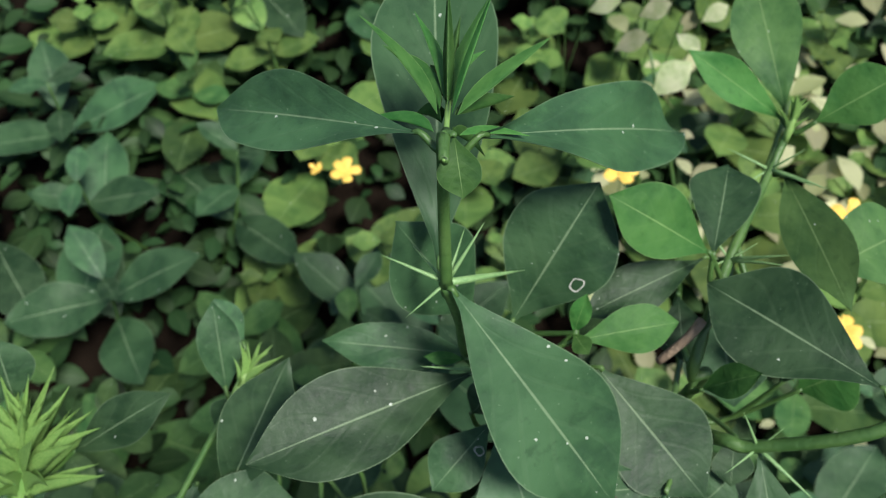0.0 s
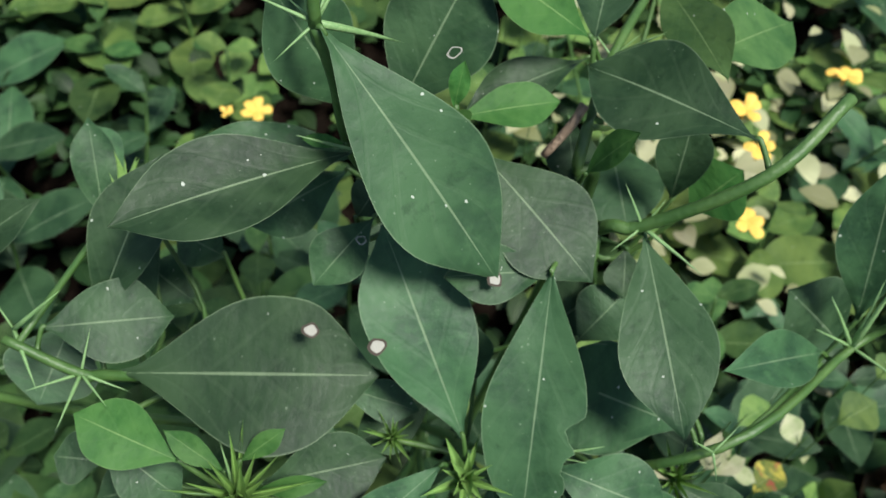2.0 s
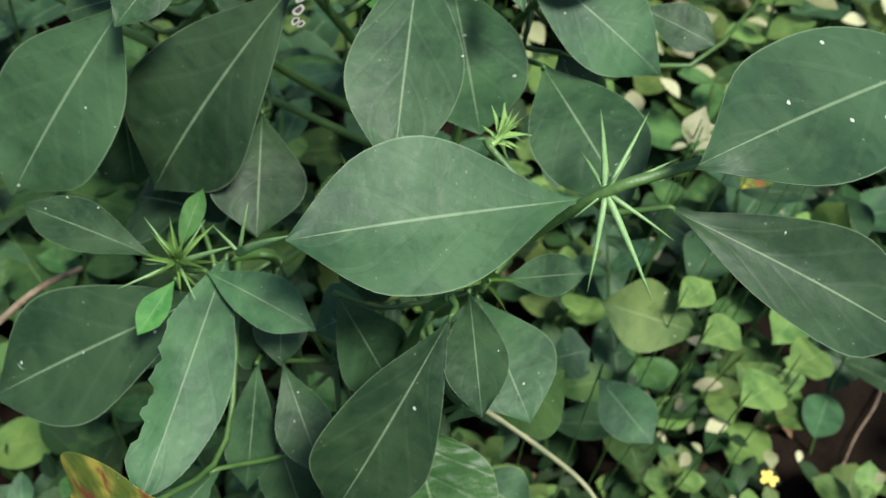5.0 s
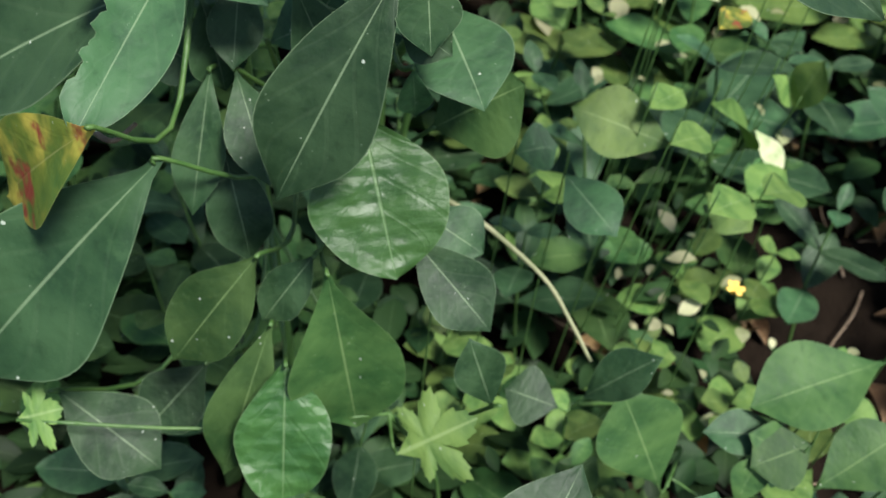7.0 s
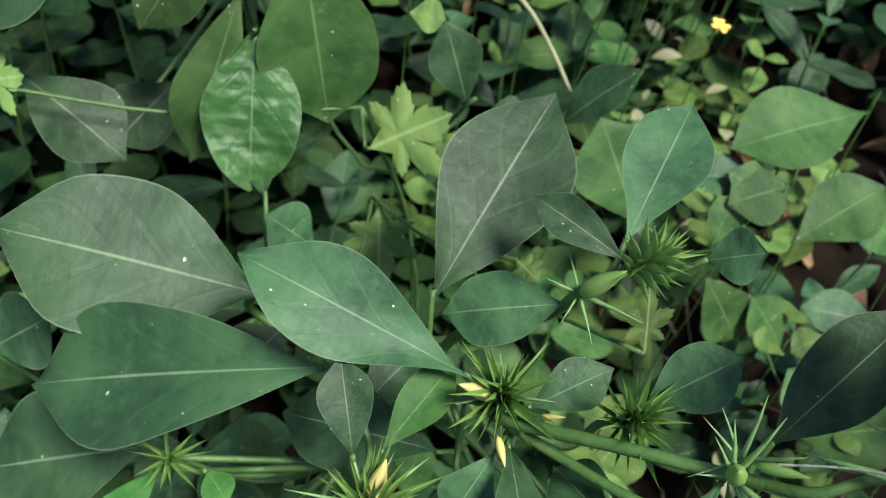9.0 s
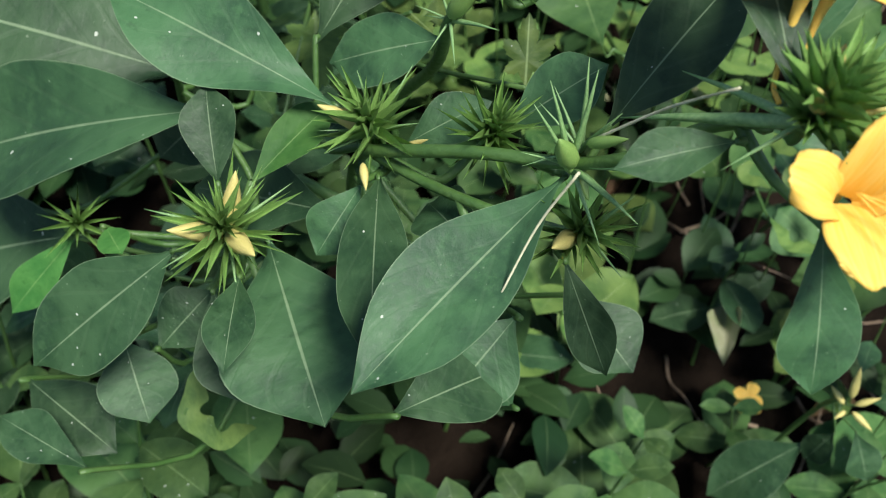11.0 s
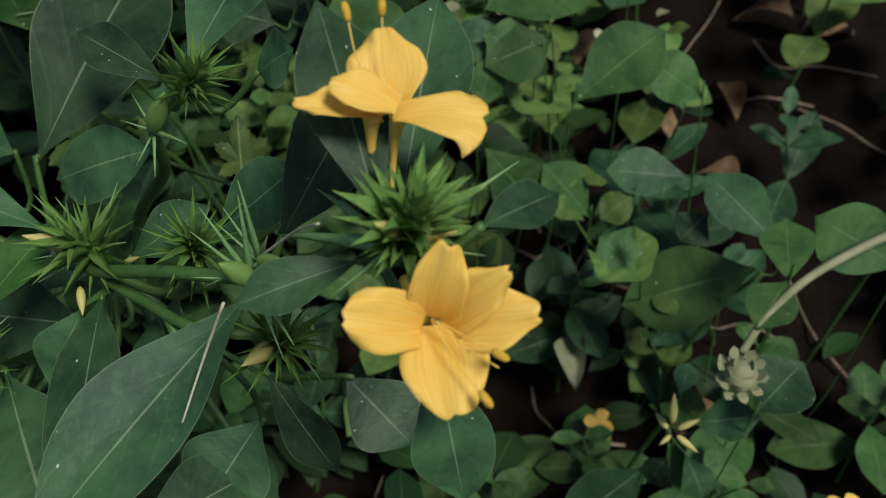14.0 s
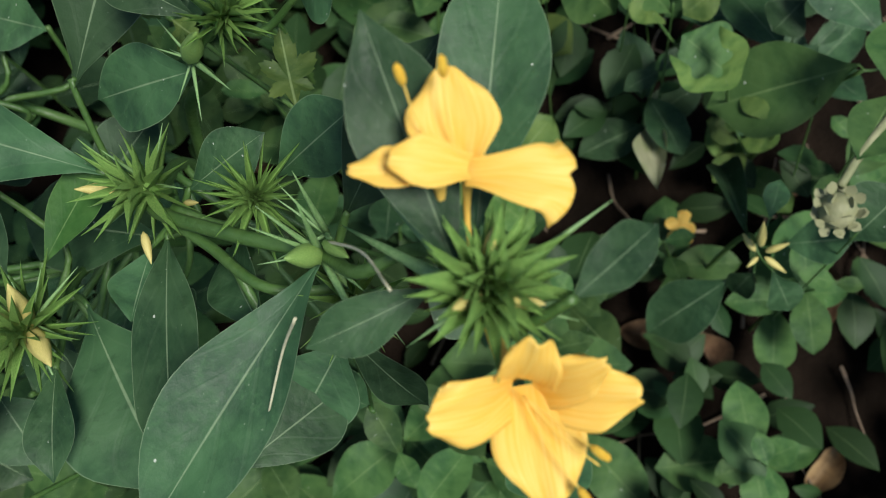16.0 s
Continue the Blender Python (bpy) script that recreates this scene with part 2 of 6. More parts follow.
# ---- makers ----
def thing(name, where, label, category, group="", kind=""):
    ob = new(name)
    ob.empty_display_size = 0.02
    ob.location = where
    return tagged(ob, label, category, group, kind)


def child(name, mesh, parent, m, label=""):
    """Links a mesh under a thing (or a part of it); m is its pose in the world."""
    ob = new(name, mesh)
    ob.parent = parent
    chain, root = [], parent
    while root is not None:
        chain.append(root)
        root = root.parent
    up = Matrix.Identity(4)
    for r in reversed(chain):
        up = up @ r.matrix_parent_inverse @ r.matrix_basis if r.parent else r.matrix_basis.copy()
    ob.matrix_parent_inverse = up.inverted()
    ob.matrix_basis = m
    if label:
        ob["label"] = label
    return ob


def mesh_of(name, bm, material, smooth=True):
    me = bpy.data.meshes.new(name)
    for f in bm.faces:
        f.smooth = smooth
    bm.to_mesh(me)
    bm.free()
    me.materials.append(material)
    return me


def blade(name, material, nu=16, nv=6, a=1.1, b=0.78, fold=0.1, arch=0.06, wavy=0.02, nibble=None, seed=0, curl=0.0, tip=0.0):
    """A leaf of length 1 along +y, width 1, face up: tapered outline, folded along its midrib and arched; two skins and a rim."""
    bm = bmesh.new()
    uvl = bm.loops.layers.uv.new("uv")
    peak = a / (a + b)
    top = peak ** a * (1 - peak) ** b
    sheets = []
    for skin in (1, -1):
        rows = []
        for i in range(nu + 1):
            u = i / nu
            us = u ** 0.9
            w = 0.5 * (us ** a * (1 - us) ** b / top)
            if tip:
                w *= 1 - tip * max(0.0, (u - 0.72) / 0.28) ** 1.5
            w = max(w, 0.016 if u < 0.97 else 0.004)
            row = []
            for j in range(nv + 1):
                v = 2 * j / nv - 1
                ww = w * (1 + 0.035 * math.sin(11 * u + seed * 1.7 + (1 if v > 0 else 2.3)))
                if nibble and v * nibble[0] > 0:
                    for c, r, dpt in nibble[1]:
                        ww *= 1 - dpt * max(0.0, 1 - ((u - c) / r) ** 2) * (0.82 + 0.12 * math.sin(43 * u + seed) + 0.1 * math.sin(97 * u + 2 * seed))
                z = arch * 4 * u * (1 - u) + fold * abs(v) * w * 2 * 0.5 + wavy * abs(v) * math.sin(9 * u + seed * 2.1 + 2 * v)
                z += curl * (v * w * 2) ** 2 * 0.5
                row.append((bm.verts.new((v * ww, us, z - 0.0035 * (skin < 0))), 0.5 + 0.5 * v, u))
            rows.append(row)
        sheets.append(rows)

    def quad(q):
        f = bm.faces.new([x[0] for x in q])
        for lp, x in zip(f.loops, q):
            lp[uvl].uv = (x[1], x[2])
    for s, rows in enumerate(sheets):
        for i in range(nu):
            for j in range(nv):
                q = (rows[i][j], rows[i][j + 1], rows[i + 1][j + 1], rows[i + 1][j])
                quad(q if s == 0 else q[::-1])
    t_, b_ = sheets
    for i in range(nu):
        quad((t_[i][0], t_[i + 1][0], b_[i + 1][0], b_[i][0]))
        quad((t_[i + 1][nv], t_[i][nv], b_[i][nv], b_[i + 1][nv]))
    for rows in sheets:
        for i in range(nu):
            for j in (0, nv):
                e = bm.edges.get((rows[i][j][0], rows[i + 1][j][0]))
                if e:
                    e.smooth = False
    return mesh_of(name, bm, material)


def tube_mesh(name, pts, radii, material, sides=8):
    """A round stalk through points, with its own radius at each, closed at the ends."""
    bm = bmesh.new()
    pts = [Vector(p) for p in pts]
    rings = []
    ref = Vector((0.31, 0.87, 0.4))
    for i, p in enumerate(pts):
        d = (pts[min(i + 1, len(pts) - 1)] - pts[max(i - 1, 0)]).normalized()
        s = d.cross(ref).normalized()
        t = d.cross(s)
        rings.append([bm.verts.new(p + radii[i] * (math.cos(k) * s + math.sin(k) * t)) for k in (2 * math.pi * q / sides for q in range(sides))])
    for r0, r1 in zip(rings, rings[1:]):
        for k in range(sides):
            bm.faces.new((r0[k], r0[(k + 1) % sides], r1[(k + 1) % sides], r1[k]))
    bm.faces.new(rings[0][::-1])
    bm.faces.new(rings[-1])
    bmesh.ops.recalc_face_normals(bm, faces=bm.faces)
    return mesh_of(name, bm, material)


def smooth_line(pts, step=6):
    """A rounded line through points."""
    pts = [Vector(p) for p in pts]
    ext = [2 * pts[0] - pts[1], *pts, 2 * pts[-1] - pts[-2]]
    out = []
    for i in range(1, len(ext) - 2):
        p0, p1, p2, p3 = ext[i - 1 : i + 3]
        for k in range(step):
            t = k / step
            out.append(0.5 * (2 * p1 + (p2 - p0) * t + (2 * p0 - 5 * p1 + 4 * p2 - p3) * t * t + (3 * p1 - p0 - 3 * p2 + p3) * t ** 3))
    return out + [pts[-1]]


def frame_of(base, tip, normal, width, length=None):
    """The pose that lays a unit blade from base to tip, facing along normal."""
    base, tip = Vector(base), Vector(tip)
    y = (tip - base)
    ln = length or y.length
    y.normalize()
    z = Vector(normal)
    z = (z - y * z.dot(y)).normalized()
    x = y.cross(z)
    m = Matrix((x, y, z)).transposed().to_4x4()
    return Matrix.Translation(base) @ m @ Matrix.Diagonal((width, ln, 0.6 * ln, 1))


def leaf_set(prefix, material, shapes):
    return [blade(prefix, material, seed=k, **s) for k, s in enumerate(shapes)]


PLAIN = [dict(nu=20, a=1.4, b=0.98, tip=0.4), dict(nu=20, a=1.5, b=0.92, fold=0.16, arch=0.05, tip=0.45), dict(nu=20, a=1.35, b=1.02, fold=0.08, wavy=0.035, tip=0.35), dict(nu=20, a=1.45, b=0.98, fold=0.22, arch=0.09, tip=0.4), dict(nu=20, a=1.55, b=0.9, fold=0.12, wavy=0.045, tip=0.45)]
NIBBLED = [dict(nu=44, nv=8, a=1.1, b=0.7, nibble=(1, ((0.42, 0.1, 0.25), (0.55, 0.12, 0.45), (0.72, 0.16, 0.55)))), dict(nu=44, nv=8, a=1.2, b=0.7, nibble=(-1, ((0.6, 0.08, 0.4), (0.75, 0.1, 0.35))))]
LEAVES = {"n": leaf_set("leaf", MATURE, PLAIN), "g": leaf_set("young_leaf", YOUNG, PLAIN[:3]), "s": leaf_set("fading_leaf", FADING, PLAIN[:1]), "r": leaf_set("nibbled_leaf", MATURE, NIBBLED)}
LEAVES["m"], LEAVES["p"] = leaf_set("leaf", WEED_LEAF, PLAIN[:3]), [blade("puckered_leaf", PUCKERED, nu=22, nv=10, a=1.0, b=0.85, wavy=0.05, arch=0.03, seed=5)]
LEAVES["w"] = leaf_set("lit_bleached_leaf", LIT_BLEACHED, PLAIN[:2])
LEAVES["l"] = leaf_set("leaf", PALE_LEAF, PLAIN[:3])
LEAVES["d"], LEAVES["b"], LEAVES["y"] = LEAVES["n"], LEAVES["n"], LEAVES["g"]
STEM_POINTS = {}
TALLY = [0]


def stem(plant, pts, r0, r1, material=None, name="stem", attach=True):
    line = smooth_line(pts)
    if attach:
        STEM_POINTS.setdefault(plant.name, []).extend(line)
    k = len(line) - 1
    rad = [r0 + (r1 - r0) * i / k for i in range(k + 1)]
    return child(name, tube_mesh(name, line, rad, material or STEM), plant, Matrix.Identity(4))


def leaf(plant, base, tip, width, normal, bend=0.1, style="n"):
    TALLY[0] += 1
    base, tip = Vector(base), Vector(tip)
    meshes = LEAVES[style]
    ob = child("leaf", meshes[TALLY[0] % len(meshes)], plant, frame_of(base, tip, normal, width))
    own_shoot = not plant.name.endswith("shrub")
    lower = [p for p in STEM_POINTS[plant.name] if p.z < base.z + 0.002]
    near = min(lower or STEM_POINTS[plant.name], key=lambda p: (p - base).length + 0.4 * max(0, 0.01 - (base.z - p.z)))
    back = (base - tip).normalized()
    if own_shoot and (near - base).length > 0.02:
        sway = random.Random(TALLY[0])
        near = Vector((base.x + sway.uniform(-0.04, 0.04), base.y + sway.uniform(-0.02, 0.05), ground_z(base.x, base.y) - 0.01)) + back * 0.01
    inner = base - back * 0.03 * (tip - base).length
    if (near - base).length > 0.001:
        mid = base.lerp(near, 0.4) + back * min(0.01, 0.3 * (near - base).length) - Vector((0, 0, 0.4 * (near - base).length))
        line = smooth_line((inner, base, mid, near), 4)
        child("petiole", tube_mesh("petiole", line, [(0.0007 + 0.0007 * i / (len(line) - 1)) * (0.45 if own_shoot else 1) for i in range(len(line))], STEM, 6), plant, Matrix.Identity(4))
    return ob


YOUNG_BRACTS = [blade("bract", YOUNG, nu=8, nv=4, a=0.8, b=1.1, fold=0.4, arch=ar, wavy=0.0, seed=k) for k, ar in enumerate((0.05, 0.1, -0.03))]
SPINE_MESH = tube_mesh("spine", [(0, 0, 0), (0, 0.3, 0.015), (0, 0.65, 0.02), (0, 1, 0)], [0.045, 0.04, 0.024, 0.003], SPINE, 6)
BRACTS = [blade("bract", BRACT, nu=8, nv=4, a=0.55, b=1.3, fold=0.5, arch=ar, wavy=0.0, seed=k) for k, ar in enumerate((0.04, 0.1, -0.03))]


def spine(plant, base, tip):
    ln = (Vector(tip) - Vector(base)).length
    m = frame_of(base, tip, (0.2, -0.4, 0.9), ln)
    return child("spine", SPINE_MESH, plant, m @ Matrix.Diagonal((0.75, 1, 1.2, 1)))


def ovoid(name, material, pointed=0.6, n=8, m=8):
    """A bud: egg with a drawn-out tip, length 1 along +y."""
    pts, rad = [], []
    for i in range(m + 1):
        u = i / m
        pts.append((0, u, 0))
        rad.append(max(0.01, 0.26 * math.sin(math.pi * u ** 0.75) ** 0.8 * (1 - 0.35 * pointed * u)))
    return tube_mesh(name, pts, rad, material, n)


BUD_MESH, CREAM_MESH = ovoid("bud", BUD), ovoid("bud", BUD_YELLOW)


def bud(plant, base, tip, fat=0.55, cream=False):
    ln = (Vector(tip) - Vector(base)).length
    m = frame_of(base, tip, (0, -0.5, 0.8), ln * fat * 1.9)
    return child("bud", CREAM_MESH if cream else BUD_MESH, plant, m @ Matrix.Diagonal((1, 1, fat * 1.9 / 0.6, 1)))


def head(plant, base, tip, count, wide=0.9, buds=0, slim=0.115, core_size=1.5, meshes=None, reach=0.86):
    """A spiny flower head: a short core ringed by pointed bracts that open outwards, with a few cream buds."""
    base, tip = Vector(base), Vector(tip)
    axis = tip - base
    ln = axis.length
    axis.normalize()
    s = axis.cross(Vector((0.3, 0.2, 0.93))).normalized()
    t = axis.cross(s)
    core_line = [base + axis * ln * q for q in (-0.25, 0, 0.25, 0.42)]
    core = child("flower_head", tube_mesh("flower_head", core_line, [q * core_size * ln for q in (0.03, 0.05, 0.05, 0.012)], BRACT), plant, Matrix.Identity(4))
    near = min((p for p in STEM_POINTS[plant.name]), key=lambda p: (p - core_line[0]).length)
    if (near - core_line[0]).length > 0.002:
        child("stalk", tube_mesh("stalk", smooth_line((near, core_line[0], core_line[1]), 4), [0.0013] * 9, STEM), plant, Matrix.Identity(4))
    count = round(count * 1.25)
    for k in range(count):
        f = (k + 0.5) / count
        ang = k * 2.39996 + random.uniform(-0.15, 0.15)
        out = wide * (0.12 + 1.15 * (1 - f)) * random.uniform(0.85, 1.15)
        d = (axis * math.cos(out) + (s * math.cos(ang) + t * math.sin(ang)) * math.sin(out)).normalized()
        p0 = base + axis * ln * 0.38 * f + (s * math.cos(ang) + t * math.sin(ang)) * ln * 0.06 * (1.2 - f)
        bl = reach * ln * random.uniform(0.5, 0.88) * (0.75 + 0.35 * (1 - abs(2 * f - 0.9)))
        child("bract", (meshes or BRACTS)[k % 3], core, frame_of(p0, p0 + d * bl, axis - d * 0.3, bl * slim * (0.55 + 0.9 * f) * random.uniform(0.8, 1.2)))
    for k in range(buds):
        ang = k * 2.1 + 0.7
        d = (axis + 0.9 * (s * math.cos(ang) + t * math.sin(ang))).normalized()
        bud(core, base + axis * ln * 0.2, base + axis * ln * 0.2 + d * ln * 0.62, 0.32, True)
    return core


PETALS = [blade("petal", PETAL, nu=14, nv=8, a=0.78, b=0.42, fold=-0.12, arch=0.13, wavy=0.03, seed=1), blade("petal", PETAL, nu=14, nv=8, a=0.85, b=0.38, fold=-0.2, arch=0.16, wavy=0.05, seed=2), blade("petal", PETAL, nu=14, nv=8, a=0.8, b=0.45, fold=0.06, arch=0.14, wavy=0.04, seed=4)]


def petal(flower, base, tip, widths, normal, peak=0.6, notch=0.0, arch=0.1):
    """A petal from base to tip: its width at the base, at its widest (peak along it) and near the tip, which is blunt with small teeth; it arches and curls back at the end."""
    base, tip = Vector(base), Vector(tip)
    y = tip - base
    ln = y.length
    y.normalize()
    z = Vector(normal)
    z = (z - y * z.dot(y)).normalized()
    x = y.cross(z)
    seed = int(1e5 * abs(base.x + tip.y)) % 17
    nu, nv = 18, 12
    bm = bmesh.new()
    uvl = bm.loops.layers.uv.new("uv")
    sheets = []
    for skin in (0.0, -0.00014):
        rows = []
        for i in range(nu + 1):
            u = i / nu
            if u < peak:
                q = u / peak
                w = widths[0] + (widths[1] - widths[0]) * q * q * (3 - 2 * q)
            else:
                q = (u - peak) / (1 - peak)
                w = widths[1] + (widths[2] - widths[1]) * q * q
            row = []
            for j in range(nv + 1):
                v = 2 * j / nv - 1
                reach = 1 - 0.22 * abs(v) ** 2.6 - 0.05 * notch * math.cos(7 * v + seed) - 0.6 * notch * max(0.0, 1 - abs(v - 0.15 * math.sin(seed)) / 0.22)
                uu = u * (1 + (reach - 1) * u ** 3)
                lift = arch * 4 * uu * (1 - uu) - 0.1 * max(0.0, u - 0.75) * abs(v) ** 2 * 4
                lift += 0.025 * math.sin(6 * v + seed) * u * u + 0.12 * (v * v - 0.4) * (1 - u) + 0.004 * math.sin(14 * v + 3 * u)
                p = base + y * ln * uu + x * 0.5 * w * v * (1 + 0.03 * math.sin(9 * u + seed * v)) + z * (ln * lift + skin)
                row.append((bm.verts.new(p), 0.5 + 0.5 * v, u))
            rows.append(row)
        sheets.append(rows)

    def quad(q):
        f = bm.faces.new([c[0] for c in q])
        for lp, c in zip(f.loops, q):
            lp[uvl].uv = (c[1], c[2])
    front, rear = sheets
    for i in range(nu):
        for j in range(nv):
            quad((front[i][j], front[i][j + 1], front[i + 1][j + 1], front[i + 1][j]))
            quad((rear[i + 1][j], rear[i + 1][j + 1], rear[i][j + 1], rear[i][j]))
        quad((front[i][0], front[i + 1][0], rear[i + 1][0], rear[i][0]))
        quad((front[i + 1][nv], front[i][nv], rear[i][nv], rear[i + 1][nv]))
    for j in range(nv):
        quad((front[nu][j], front[nu][j + 1], rear[nu][j + 1], rear[nu][j]))
    return child("petal", mesh_of("petal", bm, PETAL), flower, Matrix.Identity(4))


def stamen(flower, pts, anther=True):
    line = smooth_line(pts)
    st = child("stamen", tube_mesh("stamen", line, [0.00014] * len(line), FILAMENT, 6), flower, Matrix.Identity(4))
    if anther:
        d = (line[-1] - line[-2]).normalized()
        child("anther", tube_mesh("anther", [line[-1] - d * 0.0012 + d * 0.0034 * q for q in (0, 0.15, 0.5, 0.85, 1)], [0.00025, 0.00062, 0.00076, 0.00062, 0.00025], ANTHER), st, Matrix.Identity(4))
    return st


def scar(on, where, normal, size, eaten=False, gap=False):
    """A round insect mark: a dark rim round a pale dry middle; eaten: a thin pale ragged ring; gap: with a dark middle as well."""
    bm = bmesh.new()
    seed = 1e4 * (where[0] + where[1])
    rim = [bm.verts.new((math.cos(a) * (1 + 0.16 * math.sin(2 * a + seed)), math.sin(a) * (1 + 0.12 * math.sin(3 * a + 2 * seed)), 0)) for a in (2 * math.pi * k / 18 for k in range(18))]
    inner = 0.58 if gap else (0.8 if eaten else 0.7)
    mid = [bm.verts.new((v.co.x * inner + 0.04, v.co.y * inner, 0.04)) for v in rim]
    for k in range(18):
        bm.faces.new((rim[k], rim[(k + 1) % 18], mid[(k + 1) % 18], mid[k])).material_index = 1 if eaten else 0
    if gap or not eaten:
        bm.faces.new(mid).material_index = 0 if eaten else 1
    me = mesh_of("spot", bm, SCAR_RIM)
    me.materials.append(SCAR)
    m = frame_of(where, Vector(where) + Vector((0.05, 1, 0.1)), normal, size, size)
    return child("spot", me, on, m)

# ---- the tall spiny shrub ----
SHRUB_A = thing("spiny_shrub", (0.04, 0.17, ground_z(0.04, 0.17)), "bushy spiny shrub with dark green oval leaves", "shrub")
stem(SHRUB_A, [(0.04, 0.17, ground_z(0.04, 0.17) - 0.02), (0.045, 0.15, 0.3), (0.0412, 0.1253, 0.5327), (0.0139, 0.1369, 0.5830), (0.0080, 0.1335, 0.6276), (0.0032, 0.1346, 0.6481)], 0.0042, 0.0022)
stem(SHRUB_A, [(0.0032, 0.1346, 0.6481), (0.0024, 0.1407, 0.6765), (0.0019, 0.1422, 0.7144)], 0.0021, 0.0017)
stem(SHRUB_A, [(0.05, 0.17, ground_z(0.05, 0.17)), (0.1011, 0.1419, 0.5220), (0.0946, 0.1341, 0.5817), (0.1098, 0.1720, 0.5979), (0.1321, 0.2118, 0.5981), (0.1402, 0.2273, 0.6084)], 0.003, 0.0015)
stem(SHRUB_A, [(0.0412, 0.1253, 0.5327), (0.0926, 0.1206, 0.5527), (0.1034, 0.1083, 0.5787), (0.1131, 0.1040, 0.5847), (0.1454, 0.0998, 0.6177), (0.1730, 0.1204, 0.6318)], 0.0028, 0.0022)
stem(SHRUB_A, [(0.045, 0.15, 0.3), (0.0907, 0.0646, 0.4575), (0.1402, 0.0388, 0.5424), (0.2070, 0.0840, 0.5270), (0.2225, 0.0862, 0.5489)], 0.0022, 0.0016)
stem(SHRUB_A, [(0.045, 0.15, 0.33), (-0.0167, 0.0973, 0.4777), (-0.0728, 0.0746, 0.5349), (-0.0830, 0.0704, 0.5458), (-0.1067, 0.0778, 0.5586)], 0.0026, 0.0017)
stem(SHRUB_A, [(0.045, 0.15, 0.3), (-0.0271, 0.0627, 0.4520), (-0.0296, 0.0344, 0.5255)], 0.0026, 0.0016)
stem(SHRUB_A, [(0.045, 0.15, 0.3), (0.0529, 0.0760, 0.4639), (0.0510, 0.0384, 0.5221)], 0.0026, 0.0016)
stem(SHRUB_A, [(0.045, 0.15, 0.26), (0.0555, -0.0290, 0.3784), (0.0904, -0.0527, 0.4604), (0.1104, -0.0627, 0.4970), (0.1387, -0.0556, 0.5028), (0.2215, -0.0287, 0.5081)], 0.0024, 0.0017)
stem(SHRUB_A, [(0.045, 0.15, 0.26), (-0.0358, -0.0202, 0.3746), (-0.0364, -0.0539, 0.4464)], 0.0026, 0.0014)
stem(SHRUB_A, [(0.045, 0.15, 0.28), (-0.1271, 0.0995, 0.4540), (-0.1673, 0.0989, 0.5277), (-0.1645, 0.1070, 0.5394)], 0.0026, 0.0016)
leaf(SHRUB_A, (-0.0036, 0.1462, 0.7102), (-0.0715, 0.1917, 0.6630), 0.0245, (-0.64, -0.18, 0.75), 0.10, 'n')
leaf(SHRUB_A, (0.0117, 0.1466, 0.7086), (0.0913, 0.2126, 0.6229), 0.0297, (0.76, -0.08, 0.64), 0.10, 'n')
leaf(SHRUB_A, (0.0010, 0.1430, 0.6449), (-0.0012, 0.2561, 0.6732), 0.0409, (0.00, -0.24, 0.97), 0.06, 'n')
leaf(SHRUB_A, (0.0048, 0.1418, 0.7154), (0.0073, 0.1298, 0.7044), 0.0115, (0.03, -0.67, 0.74), 0.15, 'y')
leaf(SHRUB_A, (0.0128, 0.1518, 0.5907), (-0.0136, 0.1618, 0.6413), 0.0342, (0.52, -0.74, 0.42), 0.10, 'd')
scar(leaf(SHRUB_A, (0.0276, 0.1499, 0.5887), (0.0569, 0.1831, 0.6335), 0.0421, (-0.31, -0.65, 0.69), 0.10, 'd'), (0.0473, 0.1469, 0.6252), (-0.31, -0.65, 0.69), 0.0025, True)
leaf(SHRUB_A, (0.0979, 0.1651, 0.6143), (0.0584, 0.1739, 0.6393), 0.0257, (0.33, -0.59, 0.73), 0.10, 'g')
leaf(SHRUB_A, (0.0993, 0.1658, 0.6122), (0.1132, 0.2094, 0.6066), 0.0256, (-0.07, 0.15, 0.99), 0.10, 'd')
leaf(SHRUB_A, (0.1020, 0.1742, 0.5961), (0.0537, 0.1514, 0.5915), 0.0196, (0.03, -0.26, 0.96), 0.10, 'd')
leaf(SHRUB_A, (0.0049, 0.1325, 0.6495), (0.0610, 0.0853, 0.5803), 0.0416, (0.30, -0.66, 0.69), 0.12, 'n')
leaf(SHRUB_A, (0.0136, 0.1262, 0.5991), (-0.0621, 0.0909, 0.6056), 0.0343, (0.18, -0.20, 0.96), 0.10, 'n')
leaf(SHRUB_A, (0.0146, 0.1426, 0.5750), (-0.0434, 0.1453, 0.5831), 0.0188, (0.12, -0.31, 0.94), 0.10, 'd')
leaf(SHRUB_A, (-0.0839, 0.0961, 0.5385), (-0.0552, 0.1387, 0.5829), 0.0269, (-0.09, -0.69, 0.72), 0.10, 'd')
scar(leaf(SHRUB_A, (0.0205, 0.1172, 0.5738), (-0.0018, 0.0937, 0.5644), 0.0208, (-0.08, -0.30, 0.95), 0.10, 'd'), (0.0152, 0.1051, 0.5760), (-0.08, -0.30, 0.95), 0.0018, True)
leaf(SHRUB_A, (0.0576, 0.1304, 0.5932), (0.0957, 0.0893, 0.5713), 0.0363, (0.02, -0.46, 0.89), 0.10, 'd')
leaf(SHRUB_A, (0.0482, 0.1350, 0.6064), (0.0853, 0.1419, 0.6066), 0.0174, (0.05, -0.29, 0.96), 0.10, 'g')
leaf(SHRUB_A, (0.0475, 0.1368, 0.6083), (0.0508, 0.1439, 0.6245), 0.0076, (-0.33, -0.84, 0.43), 0.10, 'y')
